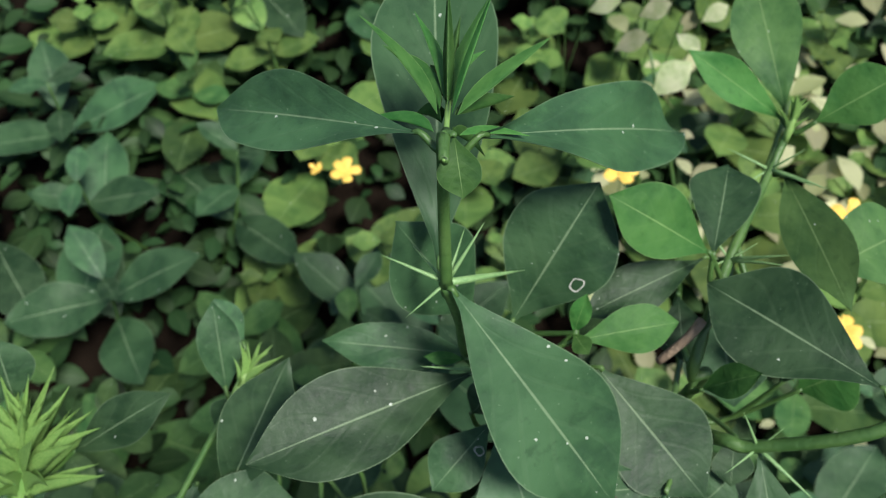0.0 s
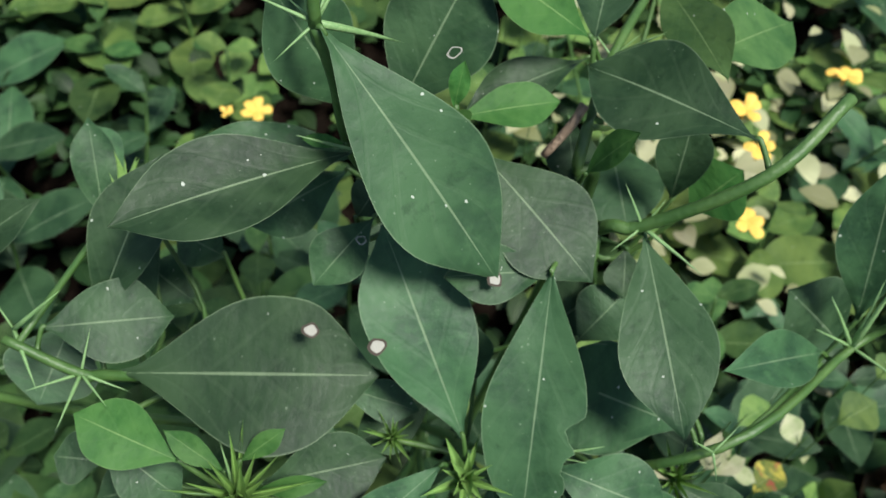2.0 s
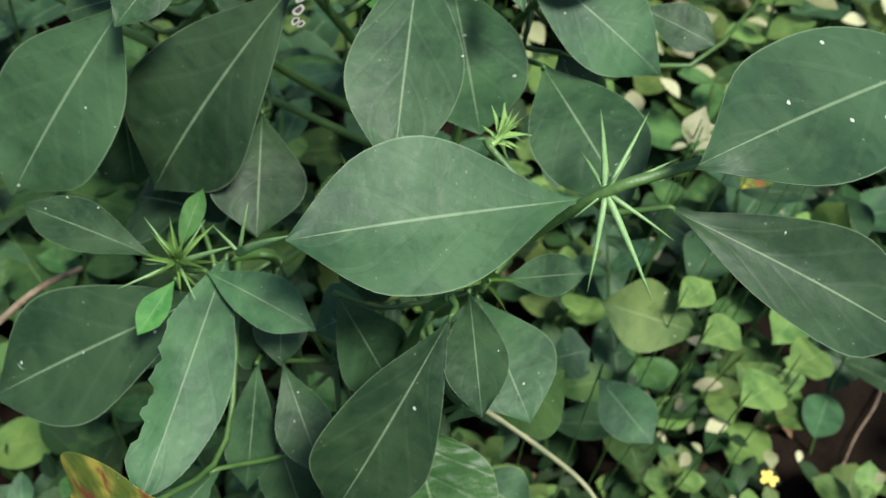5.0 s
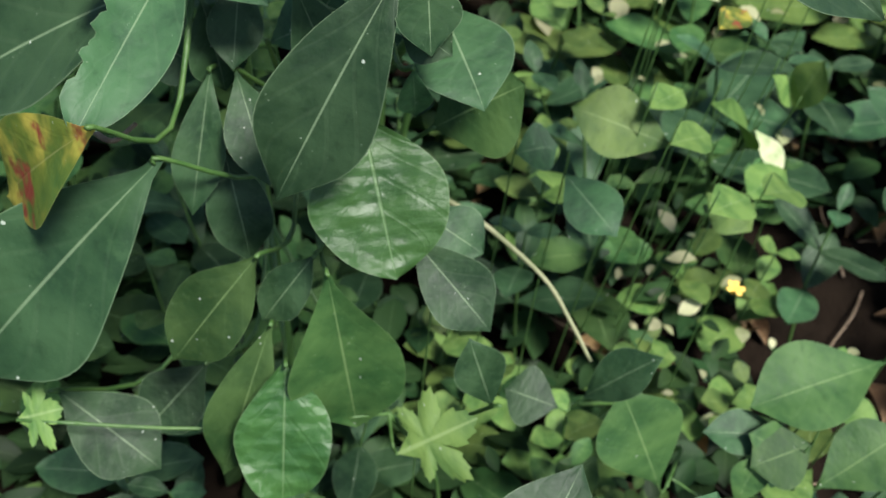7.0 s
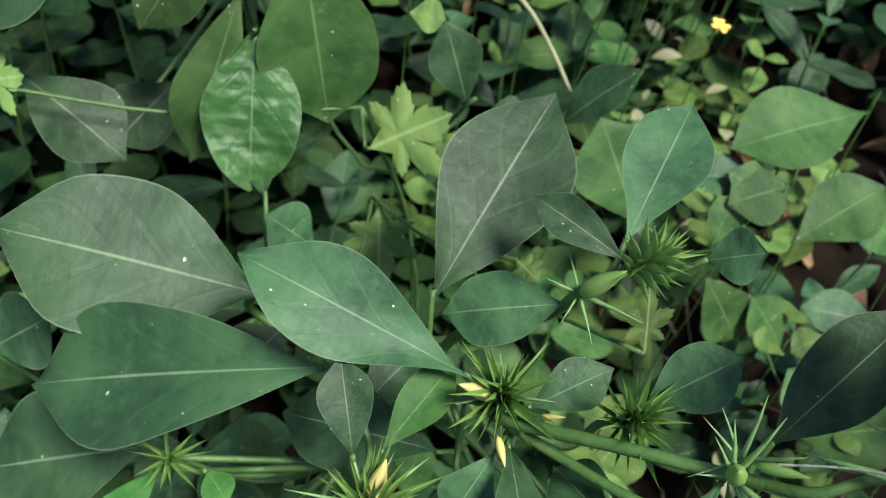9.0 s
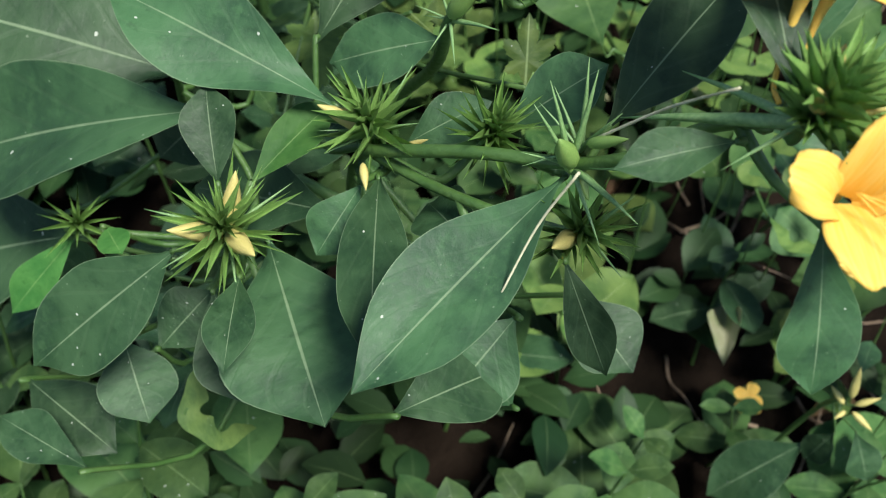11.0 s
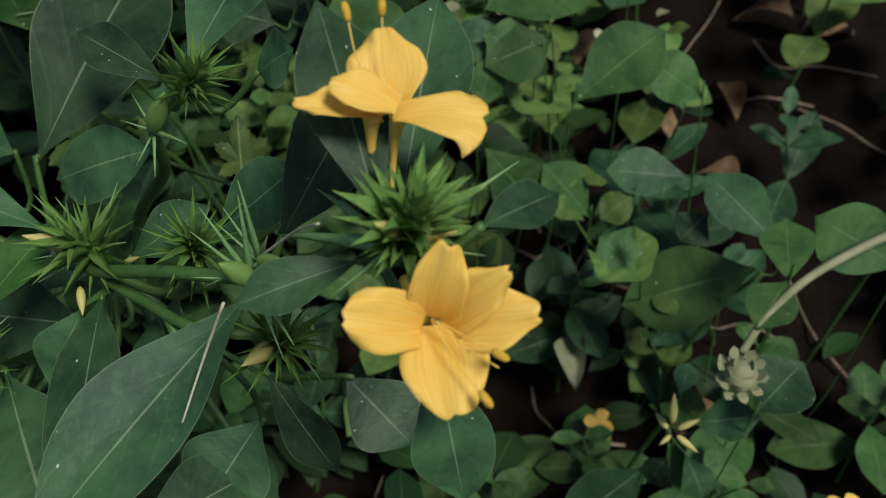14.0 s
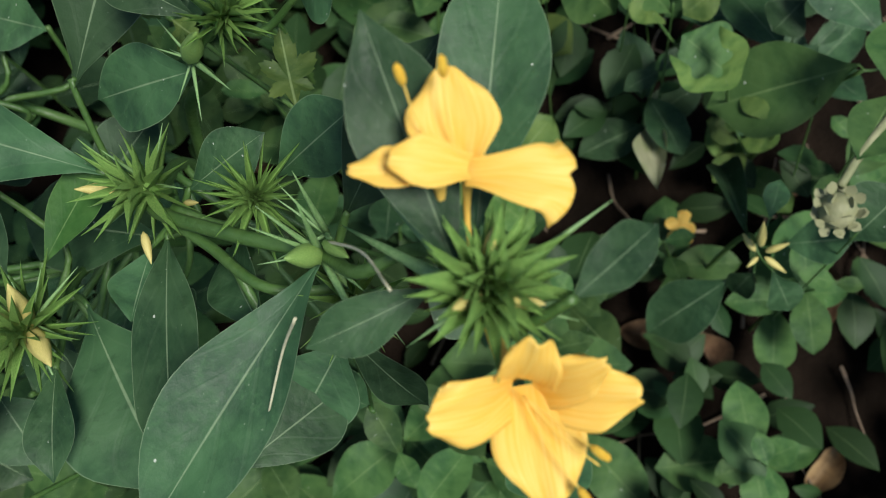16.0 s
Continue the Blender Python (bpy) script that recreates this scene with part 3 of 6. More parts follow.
leaf(SHRUB_A, (0.0475, 0.1368, 0.6083), (0.0519, 0.1279, 0.6101), 0.0073, (-0.31, 0.04, 0.95), 0.10, 'y')
leaf(SHRUB_A, (0.1434, 0.1096, 0.6236), (0.0963, 0.1554, 0.6100), 0.0368, (-0.42, -0.17, 0.89), 0.12, 'n')
leaf(SHRUB_A, (0.1361, 0.2081, 0.6017), (0.1400, 0.1393, 0.6202), 0.0227, (-0.39, 0.22, 0.89), 0.10, 'm')
leaf(SHRUB_A, (0.1374, 0.2303, 0.6082), (0.0962, 0.2450, 0.6325), 0.0152, (0.16, -0.70, 0.70), 0.12, 'y')
leaf(SHRUB_A, (0.1469, 0.2246, 0.6133), (0.1731, 0.2293, 0.6371), 0.0237, (-0.53, -0.51, 0.68), 0.10, 'y')
leaf(SHRUB_A, (0.1398, 0.1611, 0.6090), (0.1779, 0.1809, 0.6079), 0.0320, (0.11, -0.15, 0.98), 0.10, 'm')
leaf(SHRUB_A, (0.1475, 0.2477, 0.5905), (0.1341, 0.3043, 0.6194), 0.0283, (-0.27, -0.49, 0.83), 0.10, 'm')
leaf(SHRUB_A, (-0.1468, 0.1159, 0.5388), (-0.1023, 0.1307, 0.5670), 0.0192, (-0.33, -0.52, 0.79), 0.10, 'n')
leaf(SHRUB_A, (-0.1686, 0.1316, 0.5492), (-0.1724, 0.1506, 0.5726), 0.0227, (0.45, -0.66, 0.61), 0.10, 'n')
leaf(SHRUB_A, (-0.0876, 0.1412, 0.5387), (-0.0912, 0.1702, 0.5671), 0.0177, (0.24, -0.66, 0.71), 0.10, 'd')
leaf(SHRUB_A, (0.0946, 0.1236, 0.5887), (0.1073, 0.1181, 0.6177), 0.0120, (-0.91, -0.23, 0.35), 0.10, 'g')
leaf(SHRUB_A, (0.1004, 0.1784, 0.5574), (0.1021, 0.1529, 0.5455), 0.0213, (-0.18, -0.43, 0.89), 0.10, 'd')
leaf(SHRUB_A, (0.1224, 0.1827, 0.5384), (0.1264, 0.1401, 0.5268), 0.0366, (-0.23, -0.28, 0.93), 0.10, 'd')
scar(leaf(SHRUB_A, (-0.0732, 0.0756, 0.5355), (0.0208, 0.0711, 0.5378), 0.0577, (-0.04, -0.38, 0.92), 0.08, 'n'), (-0.0026, 0.0776, 0.5613), (-0.04, -0.38, 0.92), 0.0029)
scar(leaf(SHRUB_A, (0.0508, 0.0484, 0.5324), (0.0226, 0.1127, 0.5756), 0.0392, (0.03, -0.55, 0.84), 0.10, 'd'), (0.0204, 0.0726, 0.5581), (0.03, -0.55, 0.84), 0.0033)
leaf(SHRUB_A, (0.0811, 0.0912, 0.5779), (0.0713, 0.0241, 0.5208), 0.0362, (-0.16, -0.63, 0.76), 0.12, 'r')
scar(leaf(SHRUB_A, (0.0834, 0.0933, 0.5734), (0.0433, 0.0899, 0.5754), 0.0214, (0.08, -0.45, 0.89), 0.10, 'n'), (0.0601, 0.0849, 0.5815), (0.08, -0.45, 0.89), 0.0030)
leaf(SHRUB_A, (0.1146, 0.1028, 0.5809), (0.1218, 0.0351, 0.5592), 0.0327, (-0.23, -0.32, 0.92), 0.14, 'n')
leaf(SHRUB_A, (0.1360, 0.0543, 0.5334), (0.0800, 0.0723, 0.5199), 0.0419, (-0.32, -0.31, 0.90), 0.10, 'n')
leaf(SHRUB_A, (-0.0985, 0.0872, 0.5491), (-0.0548, 0.0961, 0.5400), 0.0313, (0.26, -0.40, 0.88), 0.10, 'd')
leaf(SHRUB_A, (0.1953, 0.0826, 0.5267), (0.1385, 0.0573, 0.5643), 0.0207, (0.59, -0.13, 0.80), 0.10, 'd')
leaf(SHRUB_A, (0.2264, 0.1035, 0.4885), (0.1916, 0.1146, 0.5214), 0.0374, (0.26, -0.79, 0.55), 0.10, 'n')
leaf(SHRUB_A, (0.2153, 0.0986, 0.5230), (0.2082, 0.1250, 0.5917), 0.0283, (-0.42, -0.86, 0.29), 0.10, 'n')
leaf(SHRUB_A, (0.0104, 0.1327, 0.5950), (-0.0048, 0.1321, 0.5989), 0.0051, (0.23, -0.56, 0.80), 0.10, 'g')
leaf(SHRUB_A, (0.0131, 0.1237, 0.5631), (0.0227, 0.1310, 0.5767), 0.0160, (-0.25, -0.77, 0.59), 0.10, 'd')
leaf(SHRUB_A, (0.0417, 0.1294, 0.5593), (0.0401, 0.1102, 0.5530), 0.0199, (-0.02, -0.31, 0.95), 0.10, 'd')
leaf(SHRUB_A, (0.0104, 0.1502, 0.5586), (-0.0301, 0.1363, 0.5412), 0.0275, (-0.14, -0.60, 0.79), 0.10, 'd')
leaf(SHRUB_A, (-0.0667, 0.1394, 0.5305), (-0.0952, 0.1295, 0.5053), 0.0356, (-0.28, -0.74, 0.61), 0.10, 'd')
leaf(SHRUB_A, (-0.0814, 0.1598, 0.5415), (-0.0946, 0.1783, 0.5530), 0.0138, (0.16, -0.44, 0.88), 0.10, 'd')
leaf(SHRUB_A, (-0.0408, 0.1311, 0.5261), (-0.0586, 0.1346, 0.5402), 0.0211, (0.45, -0.55, 0.70), 0.10, 'd')
leaf(SHRUB_A, (0.1401, 0.1428, 0.5462), (0.1417, 0.1550, 0.5872), 0.0215, (-0.34, -0.90, 0.28), 0.10, 'n')
leaf(SHRUB_A, (0.1486, 0.1419, 0.5399), (0.1637, 0.1419, 0.5672), 0.0284, (-0.69, -0.61, 0.38), 0.10, 'g')
leaf(SHRUB_A, (0.1187, 0.1215, 0.5442), (0.1169, 0.1037, 0.5347), 0.0159, (-0.19, -0.45, 0.87), 0.10, 'd')
leaf(SHRUB_A, (0.0992, 0.0932, 0.5183), (0.1196, 0.1091, 0.5307), 0.0258, (-0.20, -0.43, 0.88), 0.10, 'd')
leaf(SHRUB_A, (0.0673, 0.1330, 0.5258), (0.0322, 0.1222, 0.5092), 0.0271, (-0.23, -0.52, 0.82), 0.10, 'd')
leaf(SHRUB_A, (0.0083, 0.1833, 0.5715), (-0.0114, 0.1814, 0.5954), 0.0251, (0.57, -0.71, 0.41), 0.10, 'd')
leaf(SHRUB_A, (-0.0582, 0.1295, 0.4916), (-0.0795, 0.1439, 0.5012), 0.0276, (0.13, -0.41, 0.90), 0.10, 'd')
leaf(SHRUB_A, (-0.0479, 0.0423, 0.5320), (-0.0840, 0.0566, 0.5430), 0.0240, (0.11, -0.42, 0.90), 0.20, 'g')
leaf(SHRUB_A, (-0.0822, 0.0585, 0.5204), (-0.0537, 0.0398, 0.4999), 0.0238, (0.29, -0.47, 0.83), 0.10, 'd')
leaf(SHRUB_A, (-0.0325, 0.0383, 0.5320), (-0.0529, 0.0500, 0.5424), 0.0092, (0.18, -0.46, 0.87), 0.12, 'y')
leaf(SHRUB_A, (-0.0242, 0.0324, 0.5288), (0.0027, 0.0337, 0.5330), 0.0074, (-0.11, -0.48, 0.87), 0.12, 'y')
leaf(SHRUB_A, (-0.0303, 0.0279, 0.5253), (-0.0538, 0.0000, 0.5092), 0.0199, (0.08, -0.55, 0.83), 0.15, 'n')
leaf(SHRUB_A, (-0.0281, 0.0422, 0.5315), (-0.0118, 0.0508, 0.5396), 0.0081, (-0.06, -0.62, 0.79), 0.10, 'y')
leaf(SHRUB_A, (-0.0230, 0.0387, 0.5175), (0.0231, 0.0473, 0.5182), 0.0276, (0.07, -0.46, 0.88), 0.10, 'd')
leaf(SHRUB_A, (-0.0551, 0.0200, 0.5048), (-0.1081, -0.0156, 0.4383), 0.0512, (-0.18, -0.80, 0.57), 0.12, 'd')
EATEN = leaf(SHRUB_A, (0.0052, 0.0268, 0.5084), (-0.0589, -0.0001, 0.4242), 0.0573, (-0.39, -0.75, 0.53), 0.10, 'n')
scar(EATEN, (0.0095, 0.0120, 0.5133), (-0.39, -0.75, 0.53), 0.0022, True, True)
scar(EATEN, (0.0085, 0.0081, 0.5111), (-0.39, -0.75, 0.53), 0.0025, True, True)
scar(EATEN, (0.0076, 0.0047, 0.5092), (-0.39, -0.75, 0.53), 0.002, True, True)
scar(EATEN, (0.0095, 0.0039, 0.5085), (-0.39, -0.75, 0.53), 0.0016, True, True)
leaf(SHRUB_A, (-0.0133, 0.0234, 0.4473), (-0.0129, -0.0281, 0.4281), 0.0380, (0.11, -0.35, 0.93), 0.10, 'd')
leaf(SHRUB_A, (0.0514, 0.0296, 0.5251), (0.0420, -0.0470, 0.4855), 0.0392, (-0.02, -0.46, 0.89), 0.12, 'n')
leaf(SHRUB_A, (0.0624, 0.0421, 0.5057), (0.0760, 0.0056, 0.4525), 0.0472, (0.07, -0.81, 0.58), 0.10, 'd')
leaf(SHRUB_A, (0.0431, 0.0401, 0.5292), (0.0047, 0.0148, 0.5112), 0.0191, (-0.06, -0.51, 0.86), 0.15, 'r')
leaf(SHRUB_A, (0.0166, 0.0238, 0.5099), (0.0373, 0.0277, 0.5131), 0.0081, (-0.06, -0.44, 0.89), 0.10, 'n')
scar(leaf(SHRUB_A, (0.0798, 0.0393, 0.5283), (0.1245, 0.0247, 0.5157), 0.0297, (0.07, -0.52, 0.85), 0.10, 'n'), (0.1065, 0.0245, 0.5222), (0.07, -0.52, 0.85), 0.0030, True)
leaf(SHRUB_A, (0.0845, 0.0379, 0.5180), (0.1437, 0.0114, 0.4799), 0.0378, (0.21, -0.62, 0.76), 0.12, 'n')
leaf(SHRUB_A, (0.1387, 0.0458, 0.4856), (0.1692, 0.0301, 0.4790), 0.0198, (-0.06, -0.49, 0.87), 0.10, 'n')
leaf(SHRUB_A, (0.0983, 0.0152, 0.4809), (0.1253, -0.0465, 0.4698), 0.0428, (-0.17, -0.25, 0.95), 0.10, 'n')
leaf(SHRUB_A, (0.0796, 0.0285, 0.5269), (0.0874, 0.0055, 0.5134), 0.0086, (-0.06, -0.52, 0.85), 0.10, 'n')
leaf(SHRUB_A, (0.1339, 0.0489, 0.5338), (0.0864, 0.0782, 0.5229), 0.0393, (-0.41, -0.36, 0.84), 0.10, 'n')
leaf(SHRUB_A, (0.0047, 0.0751, 0.5223), (0.0363, 0.0671, 0.5143), 0.0158, (0.09, -0.51, 0.86), 0.10, 'd')
leaf(SHRUB_A, (-0.0881, 0.0607, 0.4870), (-0.1077, 0.0627, 0.4888), 0.0211, (0.04, -0.42, 0.91), 0.10, 'd')
leaf(SHRUB_A, (-0.0636, 0.0520, 0.4827), (-0.0925, 0.0503, 0.4742), 0.0261, (-0.22, -0.49, 0.84), 0.10, 'd')
leaf(SHRUB_A, (-0.0690, 0.0259, 0.4654), (-0.0792, 0.0305, 0.3918), 0.0291, (0.30, -0.95, -0.10), 0.10, 'd')
leaf(SHRUB_A, (0.0288, 0.0389, 0.4907), (0.0420, 0.0415, 0.4941), 0.0184, (-0.13, -0.46, 0.88), 0.10, 'g')
leaf(SHRUB_A, (-0.0207, 0.0731, 0.5086), (0.0034, 0.0633, 0.5062), 0.0230, (-0.08, -0.41, 0.91), 0.10, 'd')
leaf(SHRUB_A, (-0.1029, 0.1117, 0.5104), (-0.1135, 0.0795, 0.5000), 0.0367, (0.33, -0.39, 0.86), 0.10, 'd')
leaf(SHRUB_A, (0.1084, 0.0368, 0.4691), (0.1228, 0.0249, 0.4414), 0.0271, (0.22, -0.85, 0.48), 0.10, 'n')
leaf(SHRUB_A, (0.0426, 0.0795, 0.4951), (0.0105, 0.0641, 0.4900), 0.0214, (0.08, -0.46, 0.89), 0.10, 'd')
leaf(SHRUB_A, (0.0853, 0.1038, 0.5044), (0.1129, 0.1166, 0.5200), 0.0291, (-0.18, -0.58, 0.80), 0.10, 'd')
leaf(SHRUB_A, (0.0585, 0.0800, 0.5116), (0.0588, 0.0954, 0.5302), 0.0137, (-0.04, -0.77, 0.64), 0.10, 'd')
leaf(SHRUB_A, (0.1053, -0.0587, 0.4889), (0.0106, -0.0850, 0.4998), 0.0506, (0.20, -0.36, 0.91), 0.10, 'n')
leaf(SHRUB_A, (0.2312, -0.0158, 0.5137), (0.1321, -0.0731, 0.5217), 0.0537, (0.20, -0.21, 0.96), 0.10, 'n')
leaf(SHRUB_A, (0.1297, -0.0670, 0.4950), (0.2170, -0.0969, 0.4615), 0.0372, (0.12, -0.56, 0.82), 0.12, 'n')
leaf(SHRUB_A, (0.0687, -0.0703, 0.4530), (0.0710, -0.1207, 0.4540), 0.0214, (-0.08, 0.02, 1.00), 0.10, 'n')
leaf(SHRUB_A, (0.0730, -0.0596, 0.4335), (0.0912, -0.1060, 0.4212), 0.0359, (-0.09, -0.29, 0.95), 0.10, 'n')
leaf(SHRUB_A, (-0.0428, -0.0535, 0.4477), (-0.0949, -0.0329, 0.4529), 0.0195, (-0.03, -0.30, 0.95), 0.12, 'n')
leaf(SHRUB_A, (-0.0349, -0.0526, 0.4521), (-0.0281, -0.0304, 0.4603), 0.0083, (0.18, -0.39, 0.90), 0.12, 'g')
leaf(SHRUB_A, (-0.0263, -0.0582, 0.4474), (0.0147, -0.0787, 0.4392), 0.0197, (0.03, -0.32, 0.95), 0.12, 'n')
leaf(SHRUB_A, (-0.0359, -0.0610, 0.4463), (-0.0472, -0.0816, 0.4407), 0.0104, (0.19, -0.36, 0.91), 0.12, 'g')
leaf(SHRUB_A, (-0.0250, -0.0590, 0.4342), (-0.1180, -0.0761, 0.3852), 0.0517, (-0.33, -0.51, 0.80), 0.10, 'n')
leaf(SHRUB_A, (0.0802, -0.0649, 0.4513), (0.1098, -0.0673, 0.4589), 0.0156, (-0.26, -0.37, 0.89), 0.10, 'n')
leaf(SHRUB_A, (-0.0439, -0.0004, 0.4129), (-0.0797, 0.0299, 0.3838), 0.0511, (-0.62, 0.03, 0.79), 0.10, 'd')
leaf(SHRUB_A, (-0.0155, -0.0534, 0.4238), (-0.0080, -0.0650, 0.3875), 0.0230, (0.39, -0.85, 0.35), 0.10, 'd')
leaf(SHRUB_A, (0.0097, -0.0605, 0.4087), (0.0322, -0.0519, 0.4157), 0.0282, (-0.11, -0.43, 0.90), 0.10, 'd')
leaf(SHRUB_A, (0.0208, -0.0627, 0.4401), (0.0407, -0.0704, 0.3812), 0.0299, (0.54, -0.79, 0.29), 0.10, 'n')
leaf(SHRUB_A, (-0.0604, 0.0077, 0.3971), (-0.0408, 0.0256, 0.4068), 0.0392, (0.08, -0.54, 0.84), 0.10, 'd')
stem(SHRUB_A, [(0.0821, 0.1369, 0.5830), (0.0905, 0.1409, 0.5945), (0.0951, 0.1448, 0.6016)], 0.0016, 0.0019, BARK, "dead_twig", False)
head(SHRUB_A, (0.0029, 0.1444, 0.7134), (0.0052, 0.1949, 0.6950), 14, 0.75, slim=0.085, core_size=0.3, meshes=YOUNG_BRACTS)
head(SHRUB_A, (-0.1660, 0.1001, 0.5316), (-0.1549, 0.1337, 0.5794), 40, 0.8)
head(SHRUB_A, (0.1385, 0.2238, 0.6082), (0.1406, 0.2327, 0.6267), 8, 0.6, slim=0.24)
head(SHRUB_A, (-0.0807, 0.1382, 0.5508), (-0.0687, 0.1545, 0.5643), 14, 0.6)
head(SHRUB_A, (-0.0302, 0.0335, 0.5217), (-0.0193, 0.0173, 0.5583), 26, 1.1)
head(SHRUB_A, (0.0510, 0.0369, 0.5217), (0.0507, 0.0290, 0.5462), 14, 1.1, slim=0.22)
head(SHRUB_A, (0.0771, -0.0333, 0.4894), (0.0858, -0.0178, 0.4853), 26, 1.0)
head(SHRUB_A, (0.1364, 0.0441, 0.4923), (0.1334, 0.0380, 0.5179), 16, 1.0)
head(SHRUB_A, (0.0252, 0.0593, 0.5072), (0.0265, 0.0520, 0.5268), 16, 1.0)
head(SHRUB_A, (0.0274, -0.0334, 0.4580), (0.0325, -0.0338, 0.4812), 14, 1.0)
head(SHRUB_A, (-0.0368, -0.0549, 0.4441), (-0.0312, -0.0619, 0.4673), 14, 1.1)
head(SHRUB_A, (0.0742, -0.0682, 0.4532), (0.0760, -0.0734, 0.4739), 10, 1.0)
spine(SHRUB_A, (0.0032, 0.1353, 0.6486), (-0.0174, 0.1422, 0.6542))
spine(SHRUB_A, (0.0032, 0.1353, 0.6486), (-0.0095, 0.1270, 0.6409))
spine(SHRUB_A, (0.0032, 0.1353, 0.6486), (0.0301, 0.1539, 0.6227))
spine(SHRUB_A, (0.0032, 0.1353, 0.6486), (0.0147, 0.1481, 0.6635))
spine(SHRUB_A, (0.0032, 0.1353, 0.6486), (-0.0076, 0.1487, 0.6483))
spine(SHRUB_A, (0.0032, 0.1353, 0.6486), (0.0088, 0.1506, 0.6554))
spine(SHRUB_A, (0.1322, 0.2131, 0.5983), (0.1153, 0.2212, 0.6016))
spine(SHRUB_A, (0.1322, 0.2131, 0.5983), (0.1406, 0.1944, 0.6140))
spine(SHRUB_A, (0.1322, 0.2131, 0.5983), (0.1411, 0.2119, 0.6132))
spine(SHRUB_A, (0.1322, 0.2131, 0.5983), (0.1196, 0.2056, 0.5974))
spine(SHRUB_A, (0.1322, 0.2131, 0.5983), (0.1449, 0.1922, 0.6154))
spine(SHRUB_A, (0.1098, 0.1720, 0.5979), (0.0991, 0.1674, 0.5996))
spine(SHRUB_A, (0.1098, 0.1720, 0.5979), (0.1224, 0.1605, 0.6215))
spine(SHRUB_A, (0.1098, 0.1720, 0.5979), (0.1187, 0.1737, 0.6084))
spine(SHRUB_A, (0.1098, 0.1720, 0.5979), (0.1017, 0.1838, 0.6030))
spine(SHRUB_A, (0.1098, 0.1720, 0.5979), (0.1221, 0.1583, 0.6181))
spine(SHRUB_A, (0.0133, 0.1274, 0.5977), (-0.0053, 0.1233, 0.6109))
spine(SHRUB_A, (0.0133, 0.1274, 0.5977), (0.0172, 0.1156, 0.5927))
spine(SHRUB_A, (-0.0830, 0.0704, 0.5458), (-0.0857, 0.0474, 0.5513))
spine(SHRUB_A, (-0.0830, 0.0704, 0.5458), (-0.0973, 0.0604, 0.5540))
spine(SHRUB_A, (-0.0830, 0.0704, 0.5458), (-0.0716, 0.0567, 0.5480))
spine(SHRUB_A, (-0.0830, 0.0704, 0.5458), (-0.0792, 0.0825, 0.5559))
spine(SHRUB_A, (-0.0830, 0.0704, 0.5458), (-0.0659, 0.0644, 0.5429))
spine(SHRUB_A, (-0.1049, 0.0827, 0.5561), (-0.0840, 0.0857, 0.5767))
spine(SHRUB_A, (-0.1049, 0.0827, 0.5561), (-0.0933, 0.0599, 0.5548))
spine(SHRUB_A, (-0.1049, 0.0827, 0.5561), (-0.1101, 0.0896, 0.5668))
spine(SHRUB_A, (0.1131, 0.1036, 0.5844), (0.1054, 0.1116, 0.5986))
spine(SHRUB_A, (0.1131, 0.1036, 0.5844), (0.1191, 0.1067, 0.5964))
spine(SHRUB_A, (0.1131, 0.1036, 0.5844), (0.1301, 0.0839, 0.5844))
spine(SHRUB_A, (0.1131, 0.1036, 0.5844), (0.1009, 0.0950, 0.5822))
spine(SHRUB_A, (0.2071, 0.0846, 0.5273), (0.1915, 0.0935, 0.5520))
spine(SHRUB_A, (0.2071, 0.0846, 0.5273), (0.1885, 0.0871, 0.5383))
spine(SHRUB_A, (0.2071, 0.0846, 0.5273), (0.2087, 0.0947, 0.5609))
spine(SHRUB_A, (0.2071, 0.0846, 0.5273), (0.2198, 0.0665, 0.5320))
spine(SHRUB_A, (0.2071, 0.0846, 0.5273), (0.2120, 0.0944, 0.5717))
spine(SHRUB_A, (0.0147, 0.1340, 0.5952), (0.0220, 0.1162, 0.5909))
spine(SHRUB_A, (0.0147, 0.1340, 0.5952), (0.0108, 0.1372, 0.6053))
spine(SHRUB_A, (0.1356, 0.0360, 0.5452), (0.1392, 0.0297, 0.5332))
spine(SHRUB_A, (0.1356, 0.0360, 0.5452), (0.1254, 0.0359, 0.5566))
spine(SHRUB_A, (0.1356, 0.0360, 0.5452), (0.1446, 0.0428, 0.5515))
spine(SHRUB_A, (-0.0293, 0.0321, 0.5254), (-0.0194, 0.0132, 0.5153))
spine(SHRUB_A, (-0.0293, 0.0321, 0.5254), (-0.0454, 0.0306, 0.5341))
spine(SHRUB_A, (-0.0293, 0.0321, 0.5254), (-0.0320, 0.0420, 0.5489))
spine(SHRUB_A, (-0.0293, 0.0321, 0.5254), (-0.0115, 0.0207, 0.5275))
spine(SHRUB_A, (-0.0293, 0.0321, 0.5254), (-0.0452, 0.0248, 0.5245))
spine(SHRUB_A, (0.0813, 0.0439, 0.5255), (0.0999, 0.0416, 0.5383))
spine(SHRUB_A, (0.0813, 0.0439, 0.5255), (0.0941, 0.0374, 0.5337))
spine(SHRUB_A, (0.0813, 0.0439, 0.5255), (0.0767, 0.0503, 0.5401))
spine(SHRUB_A, (0.1104, -0.0627, 0.4970), (0.1142, -0.0221, 0.4940))
spine(SHRUB_A, (0.1104, -0.0627, 0.4970), (0.1062, -0.0355, 0.4878))
spine(SHRUB_A, (0.1104, -0.0627, 0.4970), (0.1252, -0.0394, 0.5095))
spine(SHRUB_A, (0.1104, -0.0627, 0.4970), (0.1342, -0.0563, 0.5074))
spine(SHRUB_A, (0.1104, -0.0627, 0.4970), (0.1058, -0.0845, 0.4723))
